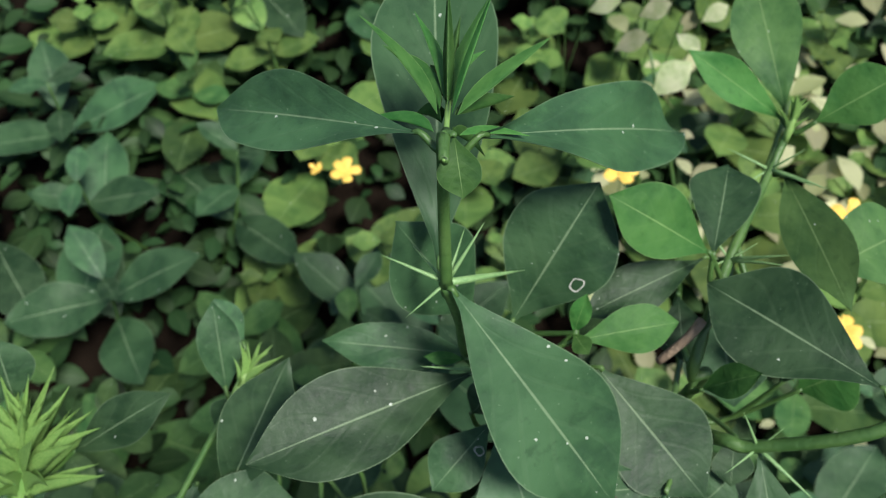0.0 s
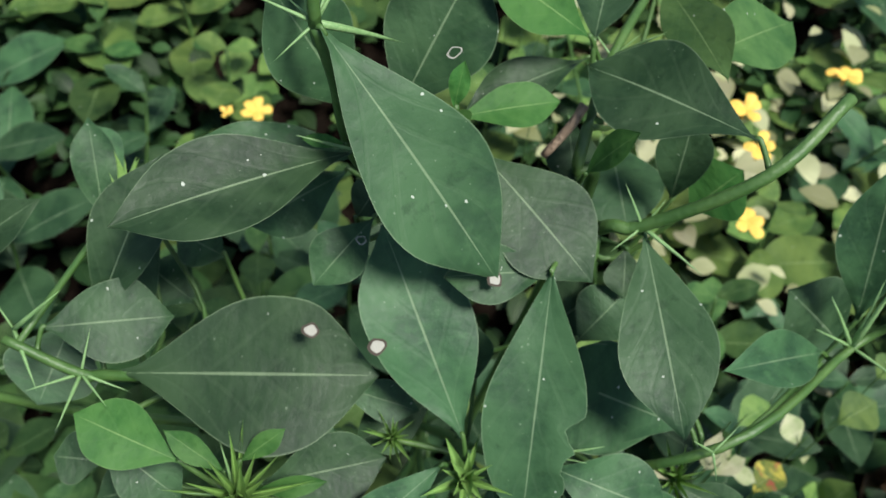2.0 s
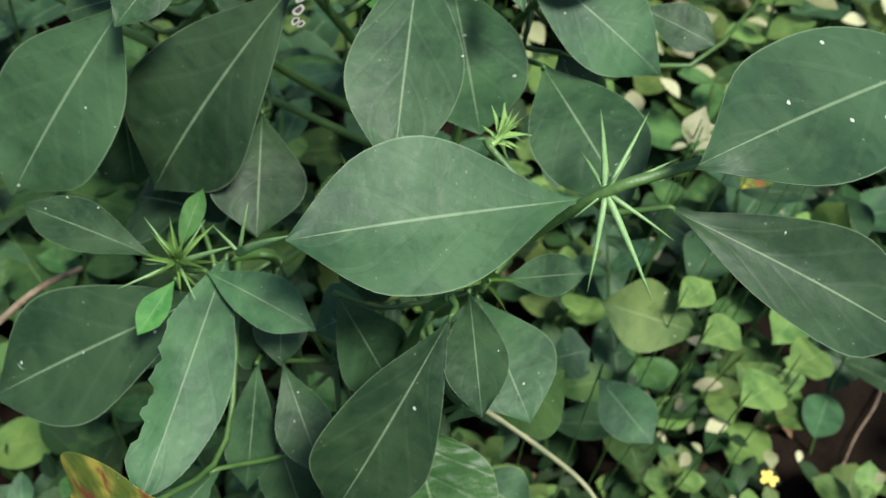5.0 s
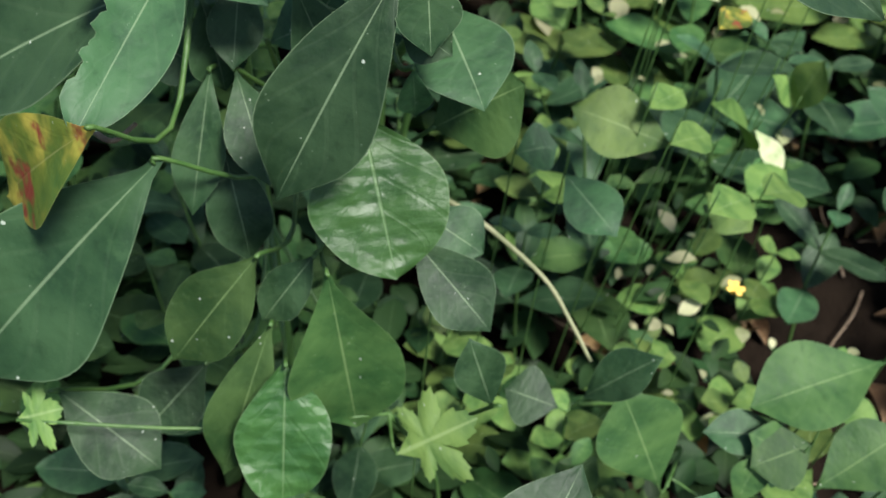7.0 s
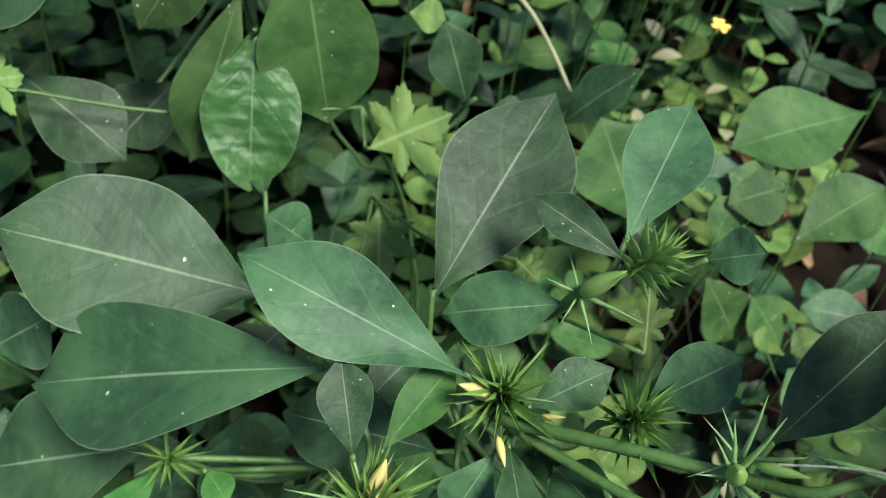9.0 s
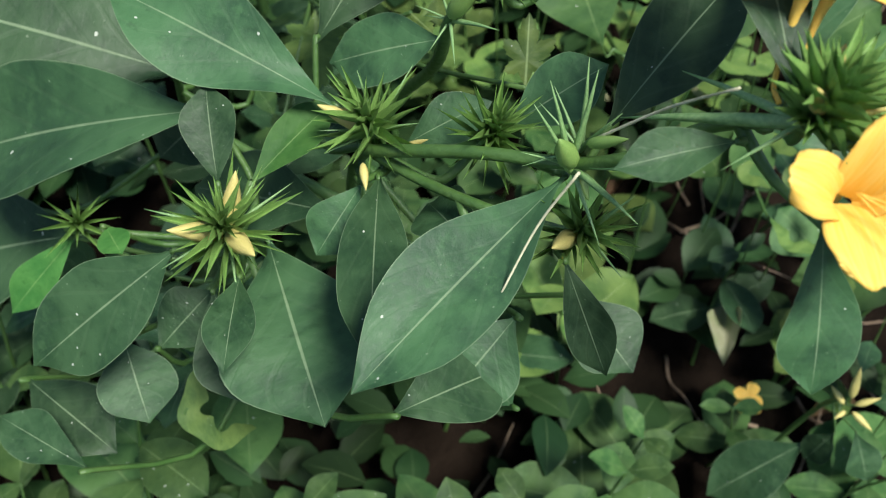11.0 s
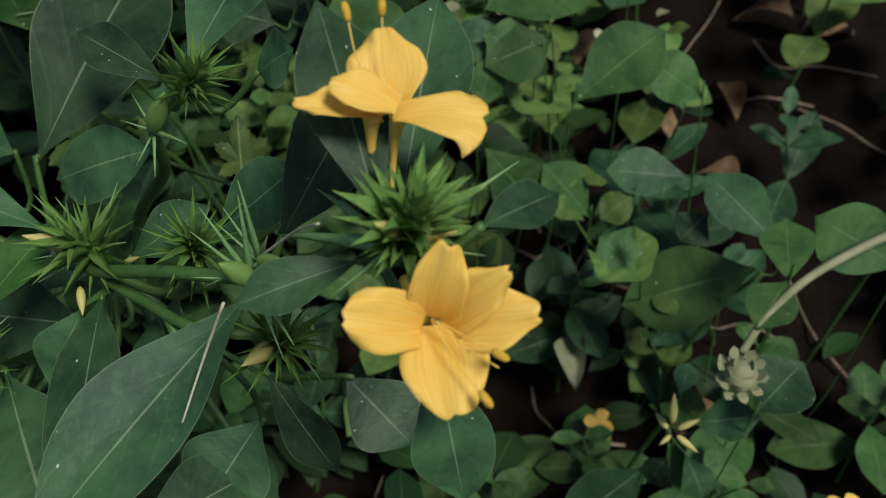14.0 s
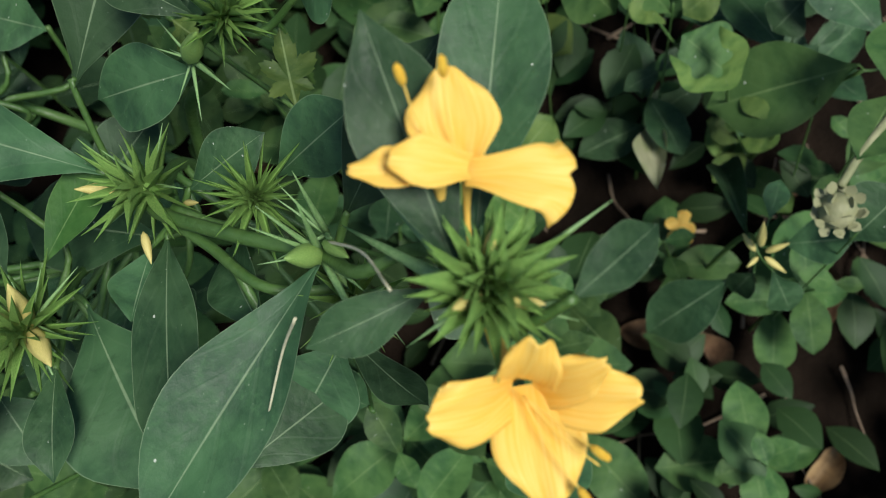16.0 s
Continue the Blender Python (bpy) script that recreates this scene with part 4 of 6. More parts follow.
spine(SHRUB_A, (0.1104, -0.0627, 0.4970), (0.1268, -0.0883, 0.4723))
spine(SHRUB_A, (0.1104, -0.0627, 0.4970), (0.1314, -0.0769, 0.4905))
spine(SHRUB_A, (0.1104, -0.0627, 0.4970), (0.0999, -0.0678, 0.4894))
spine(SHRUB_A, (0.1104, -0.0627, 0.4970), (0.1167, -0.0583, 0.5102))
spine(SHRUB_A, (-0.0361, -0.0549, 0.4472), (-0.0481, -0.0419, 0.4575))
spine(SHRUB_A, (-0.0361, -0.0549, 0.4472), (-0.0562, -0.0654, 0.4456))
spine(SHRUB_A, (-0.0361, -0.0549, 0.4472), (-0.0259, -0.0747, 0.4526))
spine(SHRUB_A, (-0.0361, -0.0549, 0.4472), (-0.0111, -0.0663, 0.4725))
spine(SHRUB_A, (-0.0361, -0.0549, 0.4472), (-0.0453, -0.0606, 0.4540))
spine(SHRUB_A, (-0.0361, -0.0549, 0.4472), (-0.0240, -0.0488, 0.4648))
spine(SHRUB_A, (-0.0132, -0.0547, 0.4534), (-0.0069, -0.0520, 0.4783))
spine(SHRUB_A, (-0.0132, -0.0547, 0.4534), (0.0108, -0.0781, 0.4934))
spine(SHRUB_A, (-0.0132, -0.0547, 0.4534), (-0.0254, -0.0400, 0.4513))

# ---- the low leafy shrub with hanging leaves ----
SHRUB_B = thing("low_shrub", (0.0, -0.02, ground_z(0.0, -0.02)), "low shrub with hanging puckered green leaves", "shrub")
stem(SHRUB_B, [(0.0, -0.02, ground_z(0.0, -0.02) - 0.02), (-0.0125, -0.0050, 0.3370), (-0.0080, -0.0229, 0.4065), (-0.0202, -0.0445, 0.4373)], 0.0036, 0.002)
stem(SHRUB_B, [(-0.0125, -0.0050, 0.3370), (0.0360, -0.0571, 0.3788), (0.0562, -0.0721, 0.4448), (0.0617, -0.0810, 0.4641)], 0.0026, 0.0018)
leaf(SHRUB_B, (-0.0192, -0.0491, 0.4448), (-0.0396, -0.1348, 0.4262), 0.0318, (0.34, -0.28, 0.90), 0.12, 'r')
leaf(SHRUB_B, (0.0615, -0.0914, 0.4696), (0.0204, -0.1289, 0.3948), 0.0386, (-0.13, -0.86, 0.50), 0.12, 'n')
leaf(SHRUB_B, (-0.0019, -0.0407, 0.4291), (-0.0020, -0.0735, 0.4053), 0.0207, (0.15, -0.58, 0.80), 0.10, 'd')
leaf(SHRUB_B, (-0.0115, -0.0693, 0.4026), (-0.0188, -0.1030, 0.3549), 0.0196, (0.14, -0.82, 0.56), 0.12, 'd')
leaf(SHRUB_B, (-0.0019, -0.0706, 0.4044), (0.0141, -0.1058, 0.3773), 0.0226, (0.13, -0.57, 0.81), 0.12, 'd')
leaf(SHRUB_B, (-0.0080, -0.0817, 0.3731), (0.0026, -0.1045, 0.3301), 0.0264, (0.27, -0.82, 0.50), 0.10, 'd')
leaf(SHRUB_B, (-0.0230, -0.1107, 0.3940), (-0.1025, -0.1547, 0.3138), 0.0616, (-0.13, -0.81, 0.57), 0.12, 'n')
leaf(SHRUB_B, (-0.0312, -0.1386, 0.4340), (-0.0836, -0.1108, 0.3702), 0.0391, (-0.73, -0.60, 0.34), 0.10, 's')
leaf(SHRUB_B, (0.0107, -0.1235, 0.3581), (-0.0238, -0.1452, 0.3147), 0.0326, (-0.22, -0.79, 0.57), 0.12, 'm')
leaf(SHRUB_B, (0.0482, -0.0996, 0.4099), (0.0637, -0.1390, 0.3665), 0.0511, (0.09, -0.72, 0.69), 0.10, 'p')
leaf(SHRUB_B, (0.0317, -0.1203, 0.3559), (0.0107, -0.1318, 0.3260), 0.0198, (-0.29, -0.81, 0.51), 0.10, 'd')
leaf(SHRUB_B, (0.0684, -0.1176, 0.3658), (0.1004, -0.1449, 0.3446), 0.0272, (0.06, -0.57, 0.82), 0.10, 'n')
leaf(SHRUB_B, (0.0695, -0.0984, 0.3610), (0.0978, -0.1100, 0.3489), 0.0263, (0.10, -0.58, 0.80), 0.10, 'n')
leaf(SHRUB_B, (0.0377, -0.1351, 0.3644), (0.0498, -0.1516, 0.2792), 0.0480, (0.25, -0.94, 0.22), 0.10, 'm')
leaf(SHRUB_B, (0.0214, -0.1478, 0.3218), (0.0218, -0.1866, 0.2718), 0.0386, (0.11, -0.79, 0.61), 0.10, 'p')
leaf(SHRUB_B, (0.0148, -0.1349, 0.3300), (-0.0051, -0.1716, 0.2695), 0.0274, (-0.05, -0.85, 0.53), 0.12, 'm')
leaf(SHRUB_B, (-0.0780, -0.1436, 0.2850), (-0.0334, -0.1661, 0.2611), 0.0357, (0.28, -0.38, 0.88), 0.10, 'd')
leaf(SHRUB_B, (0.0590, -0.0937, 0.4488), (0.0781, -0.1067, 0.4442), 0.0174, (-0.18, -0.55, 0.82), 0.10, 'n')
leaf(SHRUB_B, (0.0655, -0.1085, 0.4400), (0.0674, -0.0982, 0.4101), 0.0121, (0.17, -0.94, -0.31), 0.10, 'n')
leaf(SHRUB_B, (0.0734, -0.0794, 0.3865), (0.1078, -0.0791, 0.4117), 0.0432, (-0.43, -0.67, 0.60), 0.10, 'm')
leaf(SHRUB_B, (-0.0431, -0.0467, 0.3990), (-0.0168, -0.0531, 0.3862), 0.0265, (0.22, -0.62, 0.76), 0.10, 'd')
leaf(SHRUB_B, (-0.0959, -0.0394, 0.4005), (-0.0804, -0.0696, 0.3920), 0.0439, (0.12, -0.21, 0.97), 0.10, 'n')
leaf(SHRUB_B, (0.0210, -0.0388, 0.3980), (0.0345, -0.0312, 0.4153), 0.0255, (-0.16, -0.85, 0.50), 0.10, 'd')
leaf(SHRUB_B, (0.1067, -0.1455, 0.2903), (0.0942, -0.1339, 0.3233), 0.0221, (0.23, -0.89, 0.40), 0.10, 'n')
leaf(SHRUB_B, (-0.0243, -0.1062, 0.2540), (-0.0511, -0.1334, 0.2349), 0.0336, (0.00, -0.58, 0.82), 0.10, 'd')
stem(SHRUB_B, [(-0.0468, -0.1074, 0.4029), (-0.0366, -0.1152, 0.4056), (-0.0323, -0.1025, 0.4023)], 0.0012, 0.0008, BARK, "twig", False)

# ---- the flowering shrub ----
SHRUB_C = thing("flowering_shrub", (0.07, -0.2, ground_z(0.07, -0.2)), "spiny shrub with two open yellow flowers", "shrub")
stem(SHRUB_C, [(0.07, -0.2, ground_z(0.07, -0.2) - 0.02), (0.0939, -0.2499, 0.2212), (0.1099, -0.2876, 0.2995), (0.1155, -0.3034, 0.3176), (0.1448, -0.3215, 0.3402), (0.1674, -0.3317, 0.3501), (0.1789, -0.3418, 0.3651), (0.1927, -0.3419, 0.3757), (0.2053, -0.3568, 0.3944)], 0.0025, 0.0012)
stem(SHRUB_C, [(0.1164, -0.3040, 0.3167), (0.1322, -0.3169, 0.3212), (0.1509, -0.3330, 0.3316), (0.1718, -0.3324, 0.3237)], 0.0017, 0.0013)
stem(SHRUB_C, [(0.07, -0.2, ground_z(0.07, -0.2)), (0.0666, -0.2773, 0.2224), (0.0769, -0.3254, 0.3030)], 0.0026, 0.0014)
stem(SHRUB_C, [(0.0939, -0.2499, 0.2212), (0.1048, -0.2455, 0.2665), (0.1292, -0.2647, 0.3144), (0.1347, -0.2740, 0.3413), (0.1457, -0.2750, 0.3567)], 0.0024, 0.0015)
stem(SHRUB_C, [(0.0939, -0.2499, 0.2212), (0.0279, -0.2187, 0.2307), (0.0330, -0.2395, 0.2799)], 0.0024, 0.0014)
stem(SHRUB_C, [(0.1186, -0.3016, 0.3132), (0.1344, -0.3084, 0.3125), (0.1432, -0.3039, 0.3195), (0.1480, -0.3074, 0.3287)], 0.0015, 0.0012)
leaf(SHRUB_C, (0.0364, -0.2437, 0.2840), (-0.0523, -0.2410, 0.3085), 0.0569, (0.23, -0.44, 0.87), 0.10, 'n')
leaf(SHRUB_C, (0.0636, -0.2881, 0.3138), (-0.0381, -0.2764, 0.2683), 0.0458, (-0.42, -0.37, 0.83), 0.10, 'n')
leaf(SHRUB_C, (0.1050, -0.2946, 0.3248), (0.0359, -0.2697, 0.3428), 0.0305, (0.07, -0.44, 0.89), 0.10, 'n')
leaf(SHRUB_C, (0.0933, -0.2662, 0.3222), (0.1294, -0.2033, 0.3534), 0.0403, (-0.04, -0.43, 0.90), 0.10, 'n')
leaf(SHRUB_C, (0.1456, -0.2650, 0.3547), (0.1688, -0.2173, 0.3659), 0.0260, (-0.06, -0.20, 0.98), 0.10, 'n')
leaf(SHRUB_C, (0.1329, -0.2714, 0.3320), (0.0972, -0.2669, 0.3152), 0.0239, (-0.43, -0.42, 0.80), 0.10, 'd')
leaf(SHRUB_C, (0.1437, -0.2752, 0.3600), (0.1179, -0.2572, 0.3636), 0.0125, (-0.20, -0.46, 0.86), 0.10, 'd')
leaf(SHRUB_C, (0.1662, -0.2722, 0.3589), (0.1784, -0.2783, 0.3721), 0.0156, (-0.76, -0.34, 0.55), 0.10, 'n')
leaf(SHRUB_C, (0.1236, -0.2977, 0.3146), (0.1479, -0.2881, 0.3246), 0.0159, (-0.21, -0.40, 0.89), 0.10, 'n')
leaf(SHRUB_C, (0.1525, -0.3042, 0.3311), (0.1773, -0.2962, 0.3488), 0.0195, (-0.43, -0.44, 0.79), 0.10, 'n')
scar(leaf(SHRUB_C, (0.1751, -0.3265, 0.3569), (0.2020, -0.3060, 0.3912), 0.0215, (-0.35, -0.45, 0.82), 0.10, 'n'), (0.1914, -0.3161, 0.3739), (-0.35, -0.45, 0.82), 0.0016, True, True)
leaf(SHRUB_C, (0.0733, -0.3170, 0.3139), (0.0674, -0.2930, 0.3299), 0.0157, (0.07, -0.54, 0.84), 0.10, 'n')
leaf(SHRUB_C, (0.0807, -0.3132, 0.3105), (0.1013, -0.2856, 0.3179), 0.0145, (0.03, -0.28, 0.96), 0.10, 'g')
leaf(SHRUB_C, (-0.0051, -0.2795, 0.2310), (-0.0700, -0.2828, 0.2087), 0.0504, (-0.29, -0.37, 0.89), 0.10, 'n')
leaf(SHRUB_C, (0.1009, -0.2961, 0.2774), (0.0464, -0.2785, 0.2636), 0.0310, (-0.31, -0.25, 0.92), 0.10, 'd')
leaf(SHRUB_C, (0.0417, -0.2428, 0.2617), (0.0273, -0.2602, 0.2565), 0.0261, (0.11, -0.37, 0.92), 0.10, 'd')
leaf(SHRUB_C, (0.0736, -0.2763, 0.2674), (0.0959, -0.2508, 0.2738), 0.0230, (0.07, -0.29, 0.95), 0.10, 'd')
leaf(SHRUB_C, (-0.0748, -0.2424, 0.2291), (-0.0498, -0.2337, 0.2434), 0.0325, (-0.21, -0.63, 0.75), 0.10, 'd')
leaf(SHRUB_C, (0.0293, -0.1934, 0.2771), (0.0146, -0.1456, 0.2646), 0.0214, (-0.13, 0.21, 0.97), 0.10, 'n')
leaf(SHRUB_C, (0.0503, -0.2058, 0.2630), (0.0318, -0.2078, 0.2844), 0.0228, (0.65, -0.56, 0.51), 0.10, 'n')
leaf(SHRUB_C, (0.0639, -0.3339, 0.3060), (0.0199, -0.3567, 0.2734), 0.0291, (-0.19, -0.66, 0.73), 0.12, 'n')
leaf(SHRUB_C, (0.0823, -0.3393, 0.3033), (0.0856, -0.3715, 0.3070), 0.0134, (0.06, 0.12, 0.99), 0.12, 'n')
leaf(SHRUB_C, (0.0847, -0.3195, 0.2935), (0.1099, -0.3745, 0.2868), 0.0437, (-0.05, -0.14, 0.99), 0.10, 'n')
leaf(SHRUB_C, (0.0654, -0.3253, 0.2725), (0.0822, -0.3572, 0.2586), 0.0252, (0.11, -0.35, 0.93), 0.10, 'd')
leaf(SHRUB_C, (0.1672, -0.3301, 0.3440), (0.1227, -0.3883, 0.3358), 0.0258, (0.08, -0.20, 0.98), 0.12, 'n')
leaf(SHRUB_C, (0.1176, -0.3090, 0.3137), (0.1241, -0.3747, 0.3219), 0.0193, (-0.07, 0.12, 0.99), 0.15, 'n')
leaf(SHRUB_C, (0.1478, -0.3426, 0.3257), (0.1320, -0.3123, 0.3068), 0.0180, (-0.57, 0.20, 0.80), 0.10, 'n')
leaf(SHRUB_C, (0.1136, -0.3123, 0.3144), (0.1014, -0.3282, 0.2995), 0.0162, (-0.09, -0.64, 0.76), 0.10, 'n')
leaf(SHRUB_C, (0.1683, -0.3454, 0.3305), (0.1828, -0.3592, 0.2986), 0.0123, (0.12, -0.89, 0.44), 0.12, 'n')
leaf(SHRUB_C, (0.0080, -0.2991, 0.2580), (-0.0159, -0.3182, 0.2352), 0.0146, (-0.05, -0.74, 0.67), 0.10, 'g')
leaf(SHRUB_C, (0.0343, -0.3348, 0.2531), (0.0457, -0.3574, 0.2404), 0.0257, (0.23, -0.39, 0.89), 0.10, 'd')
leaf(SHRUB_C, (-0.0083, -0.3369, 0.2228), (0.0298, -0.3601, 0.2194), 0.0249, (-0.00, -0.15, 0.99), 0.10, 'd')
leaf(SHRUB_C, (0.0279, -0.3713, 0.2316), (-0.0084, -0.3551, 0.2307), 0.0167, (-0.08, -0.13, 0.99), 0.10, 'n')
leaf(SHRUB_C, (0.1270, -0.3705, 0.2883), (0.1579, -0.3463, 0.2759), 0.0232, (0.39, -0.03, 0.92), 0.10, 'n')
leaf(SHRUB_C, (0.1119, -0.3185, 0.2911), (0.1240, -0.3419, 0.3141), 0.0191, (-0.65, 0.34, 0.68), 0.10, 'b')
leaf(SHRUB_C, (0.0449, -0.3353, 0.2490), (0.0608, -0.3176, 0.2595), 0.0214, (0.03, -0.53, 0.85), 0.10, 'd')
leaf(SHRUB_C, (0.1606, -0.3520, 0.2613), (0.1454, -0.3451, 0.2810), 0.0194, (0.41, -0.72, 0.57), 0.10, 'n')
leaf(SHRUB_C, (0.0266, -0.3066, 0.2755), (0.0351, -0.3172, 0.2764), 0.0111, (-0.12, -0.02, 0.99), 0.10, 'g')
leaf(SHRUB_C, (0.2015, -0.3547, 0.3981), (0.1912, -0.3159, 0.4166), 0.0160, (0.03, -0.43, 0.90), 0.10, 'd')
leaf(SHRUB_C, (0.2041, -0.3452, 0.3881), (0.2143, -0.2975, 0.4012), 0.0196, (0.06, -0.27, 0.96), 0.10, 'n')
leaf(SHRUB_C, (0.2180, -0.3622, 0.4046), (0.2336, -0.3490, 0.3969), 0.0091, (0.49, -0.07, 0.87), 0.10, 'd')
leaf(SHRUB_C, (0.1961, -0.3513, 0.3822), (0.1720, -0.3598, 0.3813), 0.0104, (0.11, -0.40, 0.91), 0.10, 'd')
leaf(SHRUB_C, (0.2093, -0.3707, 0.3820), (0.2137, -0.3890, 0.3530), 0.0158, (0.09, -0.83, 0.54), 0.10, 'd')
leaf(SHRUB_C, (0.1790, -0.3077, 0.2572), (0.2002, -0.3281, 0.2446), 0.0254, (0.14, -0.41, 0.90), 0.10, 'n')
leaf(SHRUB_C, (0.1595, -0.3367, 0.2889), (0.1418, -0.3575, 0.2755), 0.0270, (-0.03, -0.52, 0.85), 0.10, 'n')
head(SHRUB_C, (0.1461, -0.2745, 0.3552), (0.1580, -0.2778, 0.3734), 48, 0.95, 0)
head(SHRUB_C, (0.1158, -0.2969, 0.3155), (0.1120, -0.3053, 0.3441), 34, 1.05, 1)
head(SHRUB_C, (0.1474, -0.3075, 0.3280), (0.1518, -0.3177, 0.3528), 36, 0.95, 0)
head(SHRUB_C, (0.0775, -0.3278, 0.3044), (0.0812, -0.3401, 0.3345), 46, 1.1, 3)
head(SHRUB_C, (0.1699, -0.3342, 0.3253), (0.1760, -0.3475, 0.3475), 30, 0.95, 1)
head(SHRUB_C, (0.0090, -0.2962, 0.2598), (0.0181, -0.3059, 0.2806), 16, 1.0)
head(SHRUB_C, (0.2045, -0.3569, 0.3937), (0.2095, -0.3588, 0.4125), 84, 0.95, 4, 0.24, reach=1.0)
spine(SHRUB_C, (0.1347, -0.2740, 0.3413), (0.1300, -0.2682, 0.3526))
spine(SHRUB_C, (0.1347, -0.2740, 0.3413), (0.1244, -0.2693, 0.3419))
spine(SHRUB_C, (0.1347, -0.2740, 0.3413), (0.1292, -0.2824, 0.3361))
spine(SHRUB_C, (0.1347, -0.2740, 0.3413), (0.1373, -0.2913, 0.3412))
spine(SHRUB_C, (0.1347, -0.2740, 0.3413), (0.1486, -0.2905, 0.3530))
spine(SHRUB_C, (0.1347, -0.2740, 0.3413), (0.1414, -0.2805, 0.3558))
spine(SHRUB_C, (0.1347, -0.2740, 0.3413), (0.1268, -0.2672, 0.3365))
spine(SHRUB_C, (0.1154, -0.2964, 0.3186), (0.1007, -0.3033, 0.3244))
spine(SHRUB_C, (0.1154, -0.2964, 0.3186), (0.1257, -0.2886, 0.3374))
spine(SHRUB_C, (0.1154, -0.2964, 0.3186), (0.1114, -0.2955, 0.3407))
spine(SHRUB_C, (0.1154, -0.2964, 0.3186), (0.1034, -0.3104, 0.3232))
spine(SHRUB_C, (0.1154, -0.2964, 0.3186), (0.1286, -0.3040, 0.3307))
spine(SHRUB_C, (0.1697, -0.3278, 0.3508), (0.1594, -0.3200, 0.3575))
spine(SHRUB_C, (0.1697, -0.3278, 0.3508), (0.1623, -0.3198, 0.3629))
spine(SHRUB_C, (0.1697, -0.3278, 0.3508), (0.1687, -0.3227, 0.3750))
spine(SHRUB_C, (0.1697, -0.3278, 0.3508), (0.1562, -0.3321, 0.3484))
spine(SHRUB_C, (0.1697, -0.3278, 0.3508), (0.1758, -0.3368, 0.3730))
spine(SHRUB_C, (0.1676, -0.3315, 0.3492), (0.1605, -0.3283, 0.3729))
spine(SHRUB_C, (0.1676, -0.3315, 0.3492), (0.1574, -0.3305, 0.3677))
spine(SHRUB_C, (0.1676, -0.3315, 0.3492), (0.1701, -0.3302, 0.3786))
spine(SHRUB_C, (0.1676, -0.3315, 0.3492), (0.1803, -0.3566, 0.3609))
spine(SHRUB_C, (0.1676, -0.3315, 0.3492), (0.1556, -0.3350, 0.3566))
spine(SHRUB_C, (0.1676, -0.3315, 0.3492), (0.1751, -0.3501, 0.3428))
spine(SHRUB_C, (0.1676, -0.3315, 0.3492), (0.1799, -0.3457, 0.3646))
spine(SHRUB_C, (0.0780, -0.3287, 0.3099), (0.0555, -0.3276, 0.3150))
spine(SHRUB_C, (0.0780, -0.3287, 0.3099), (0.0621, -0.3417, 0.3074))
spine(SHRUB_C, (0.0780, -0.3287, 0.3099), (0.0927, -0.3360, 0.3150))
spine(SHRUB_C, (0.0780, -0.3287, 0.3099), (0.0945, -0.3167, 0.3171))
spine(SHRUB_C, (0.0780, -0.3287, 0.3099), (0.0706, -0.3097, 0.3156))
spine(SHRUB_C, (0.0780, -0.3287, 0.3099), (0.0848, -0.3159, 0.3181))
spine(SHRUB_C, (0.0780, -0.3287, 0.3099), (0.0834, -0.3472, 0.3019))
spine(SHRUB_C, (0.1734, -0.3356, 0.3286), (0.1822, -0.3495, 0.3303))
spine(SHRUB_C, (0.1734, -0.3356, 0.3286), (0.1605, -0.3379, 0.3342))
spine(SHRUB_C, (0.1734, -0.3356, 0.3286), (0.1818, -0.3415, 0.3516))
spine(SHRUB_C, (0.2037, -0.3572, 0.3943), (0.1764, -0.3321, 0.3668))
spine(SHRUB_C, (0.2037, -0.3572, 0.3943), (0.1869, -0.3315, 0.3809))
spine(SHRUB_C, (0.2037, -0.3572, 0.3943), (0.2194, -0.3640, 0.3992))
spine(SHRUB_C, (0.2037, -0.3572, 0.3943), (0.2265, -0.3466, 0.4033))
spine(SHRUB_C, (0.2037, -0.3572, 0.3943), (0.1905, -0.3626, 0.3861))
bud(SHRUB_C, (0.1679, -0.3319, 0.3498), (0.1634, -0.3366, 0.3635), 0.4)
bud(SHRUB_C, (0.1662, -0.3337, 0.3528), (0.1711, -0.3299, 0.3441), 0.4)
bud(SHRUB_C, (0.1690, -0.3312, 0.3476), (0.1724, -0.3385, 0.3450), 0.42)
bud(SHRUB_C, (0.1703, -0.3317, 0.3571), (0.1778, -0.3396, 0.3682), 0.22)
bud(SHRUB_C, (0.1345, -0.2747, 0.3423), (0.1434, -0.2791, 0.3607), 0.3)
bud(SHRUB_C, (0.1135, -0.3100, 0.3200), (0.1156, -0.3191, 0.3190), 0.3, True)
bud(SHRUB_C, (0.1250, -0.3039, 0.3212), (0.1316, -0.3071, 0.3279), 0.2, True)

# ---- the two open flowers ----
FLOWER = child("flower", tube_mesh("flower", smooth_line([(0.2049, -0.3603, 0.3886), (0.2066, -0.3655, 0.3882), (0.2086, -0.3694, 0.3890)]), [0.0011 + 0.0016 * (i / 12) ** 2 for i in range(13)], PETAL, 12), SHRUB_C, Matrix.Identity(4), "open yellow flower turned to the light")
petal(FLOWER, (0.2103, -0.3712, 0.3905), (0.2125, -0.3902, 0.3918), (0.0110, 0.0145, 0.0100), (-0.00, -0.38, 0.92), 0.5, 0.06)
petal(FLOWER, (0.2107, -0.3716, 0.3908), (0.2274, -0.3763, 0.3998), (0.0100, 0.0113, 0.0067), (-0.30, -0.51, 0.80), 0.62, 0.08)
petal(FLOWER, (0.2105, -0.3712, 0.3915), (0.2225, -0.3723, 0.4067), (0.0090, 0.0090, 0.0043), (-0.31, -0.72, 0.62), 0.6, 0.1)
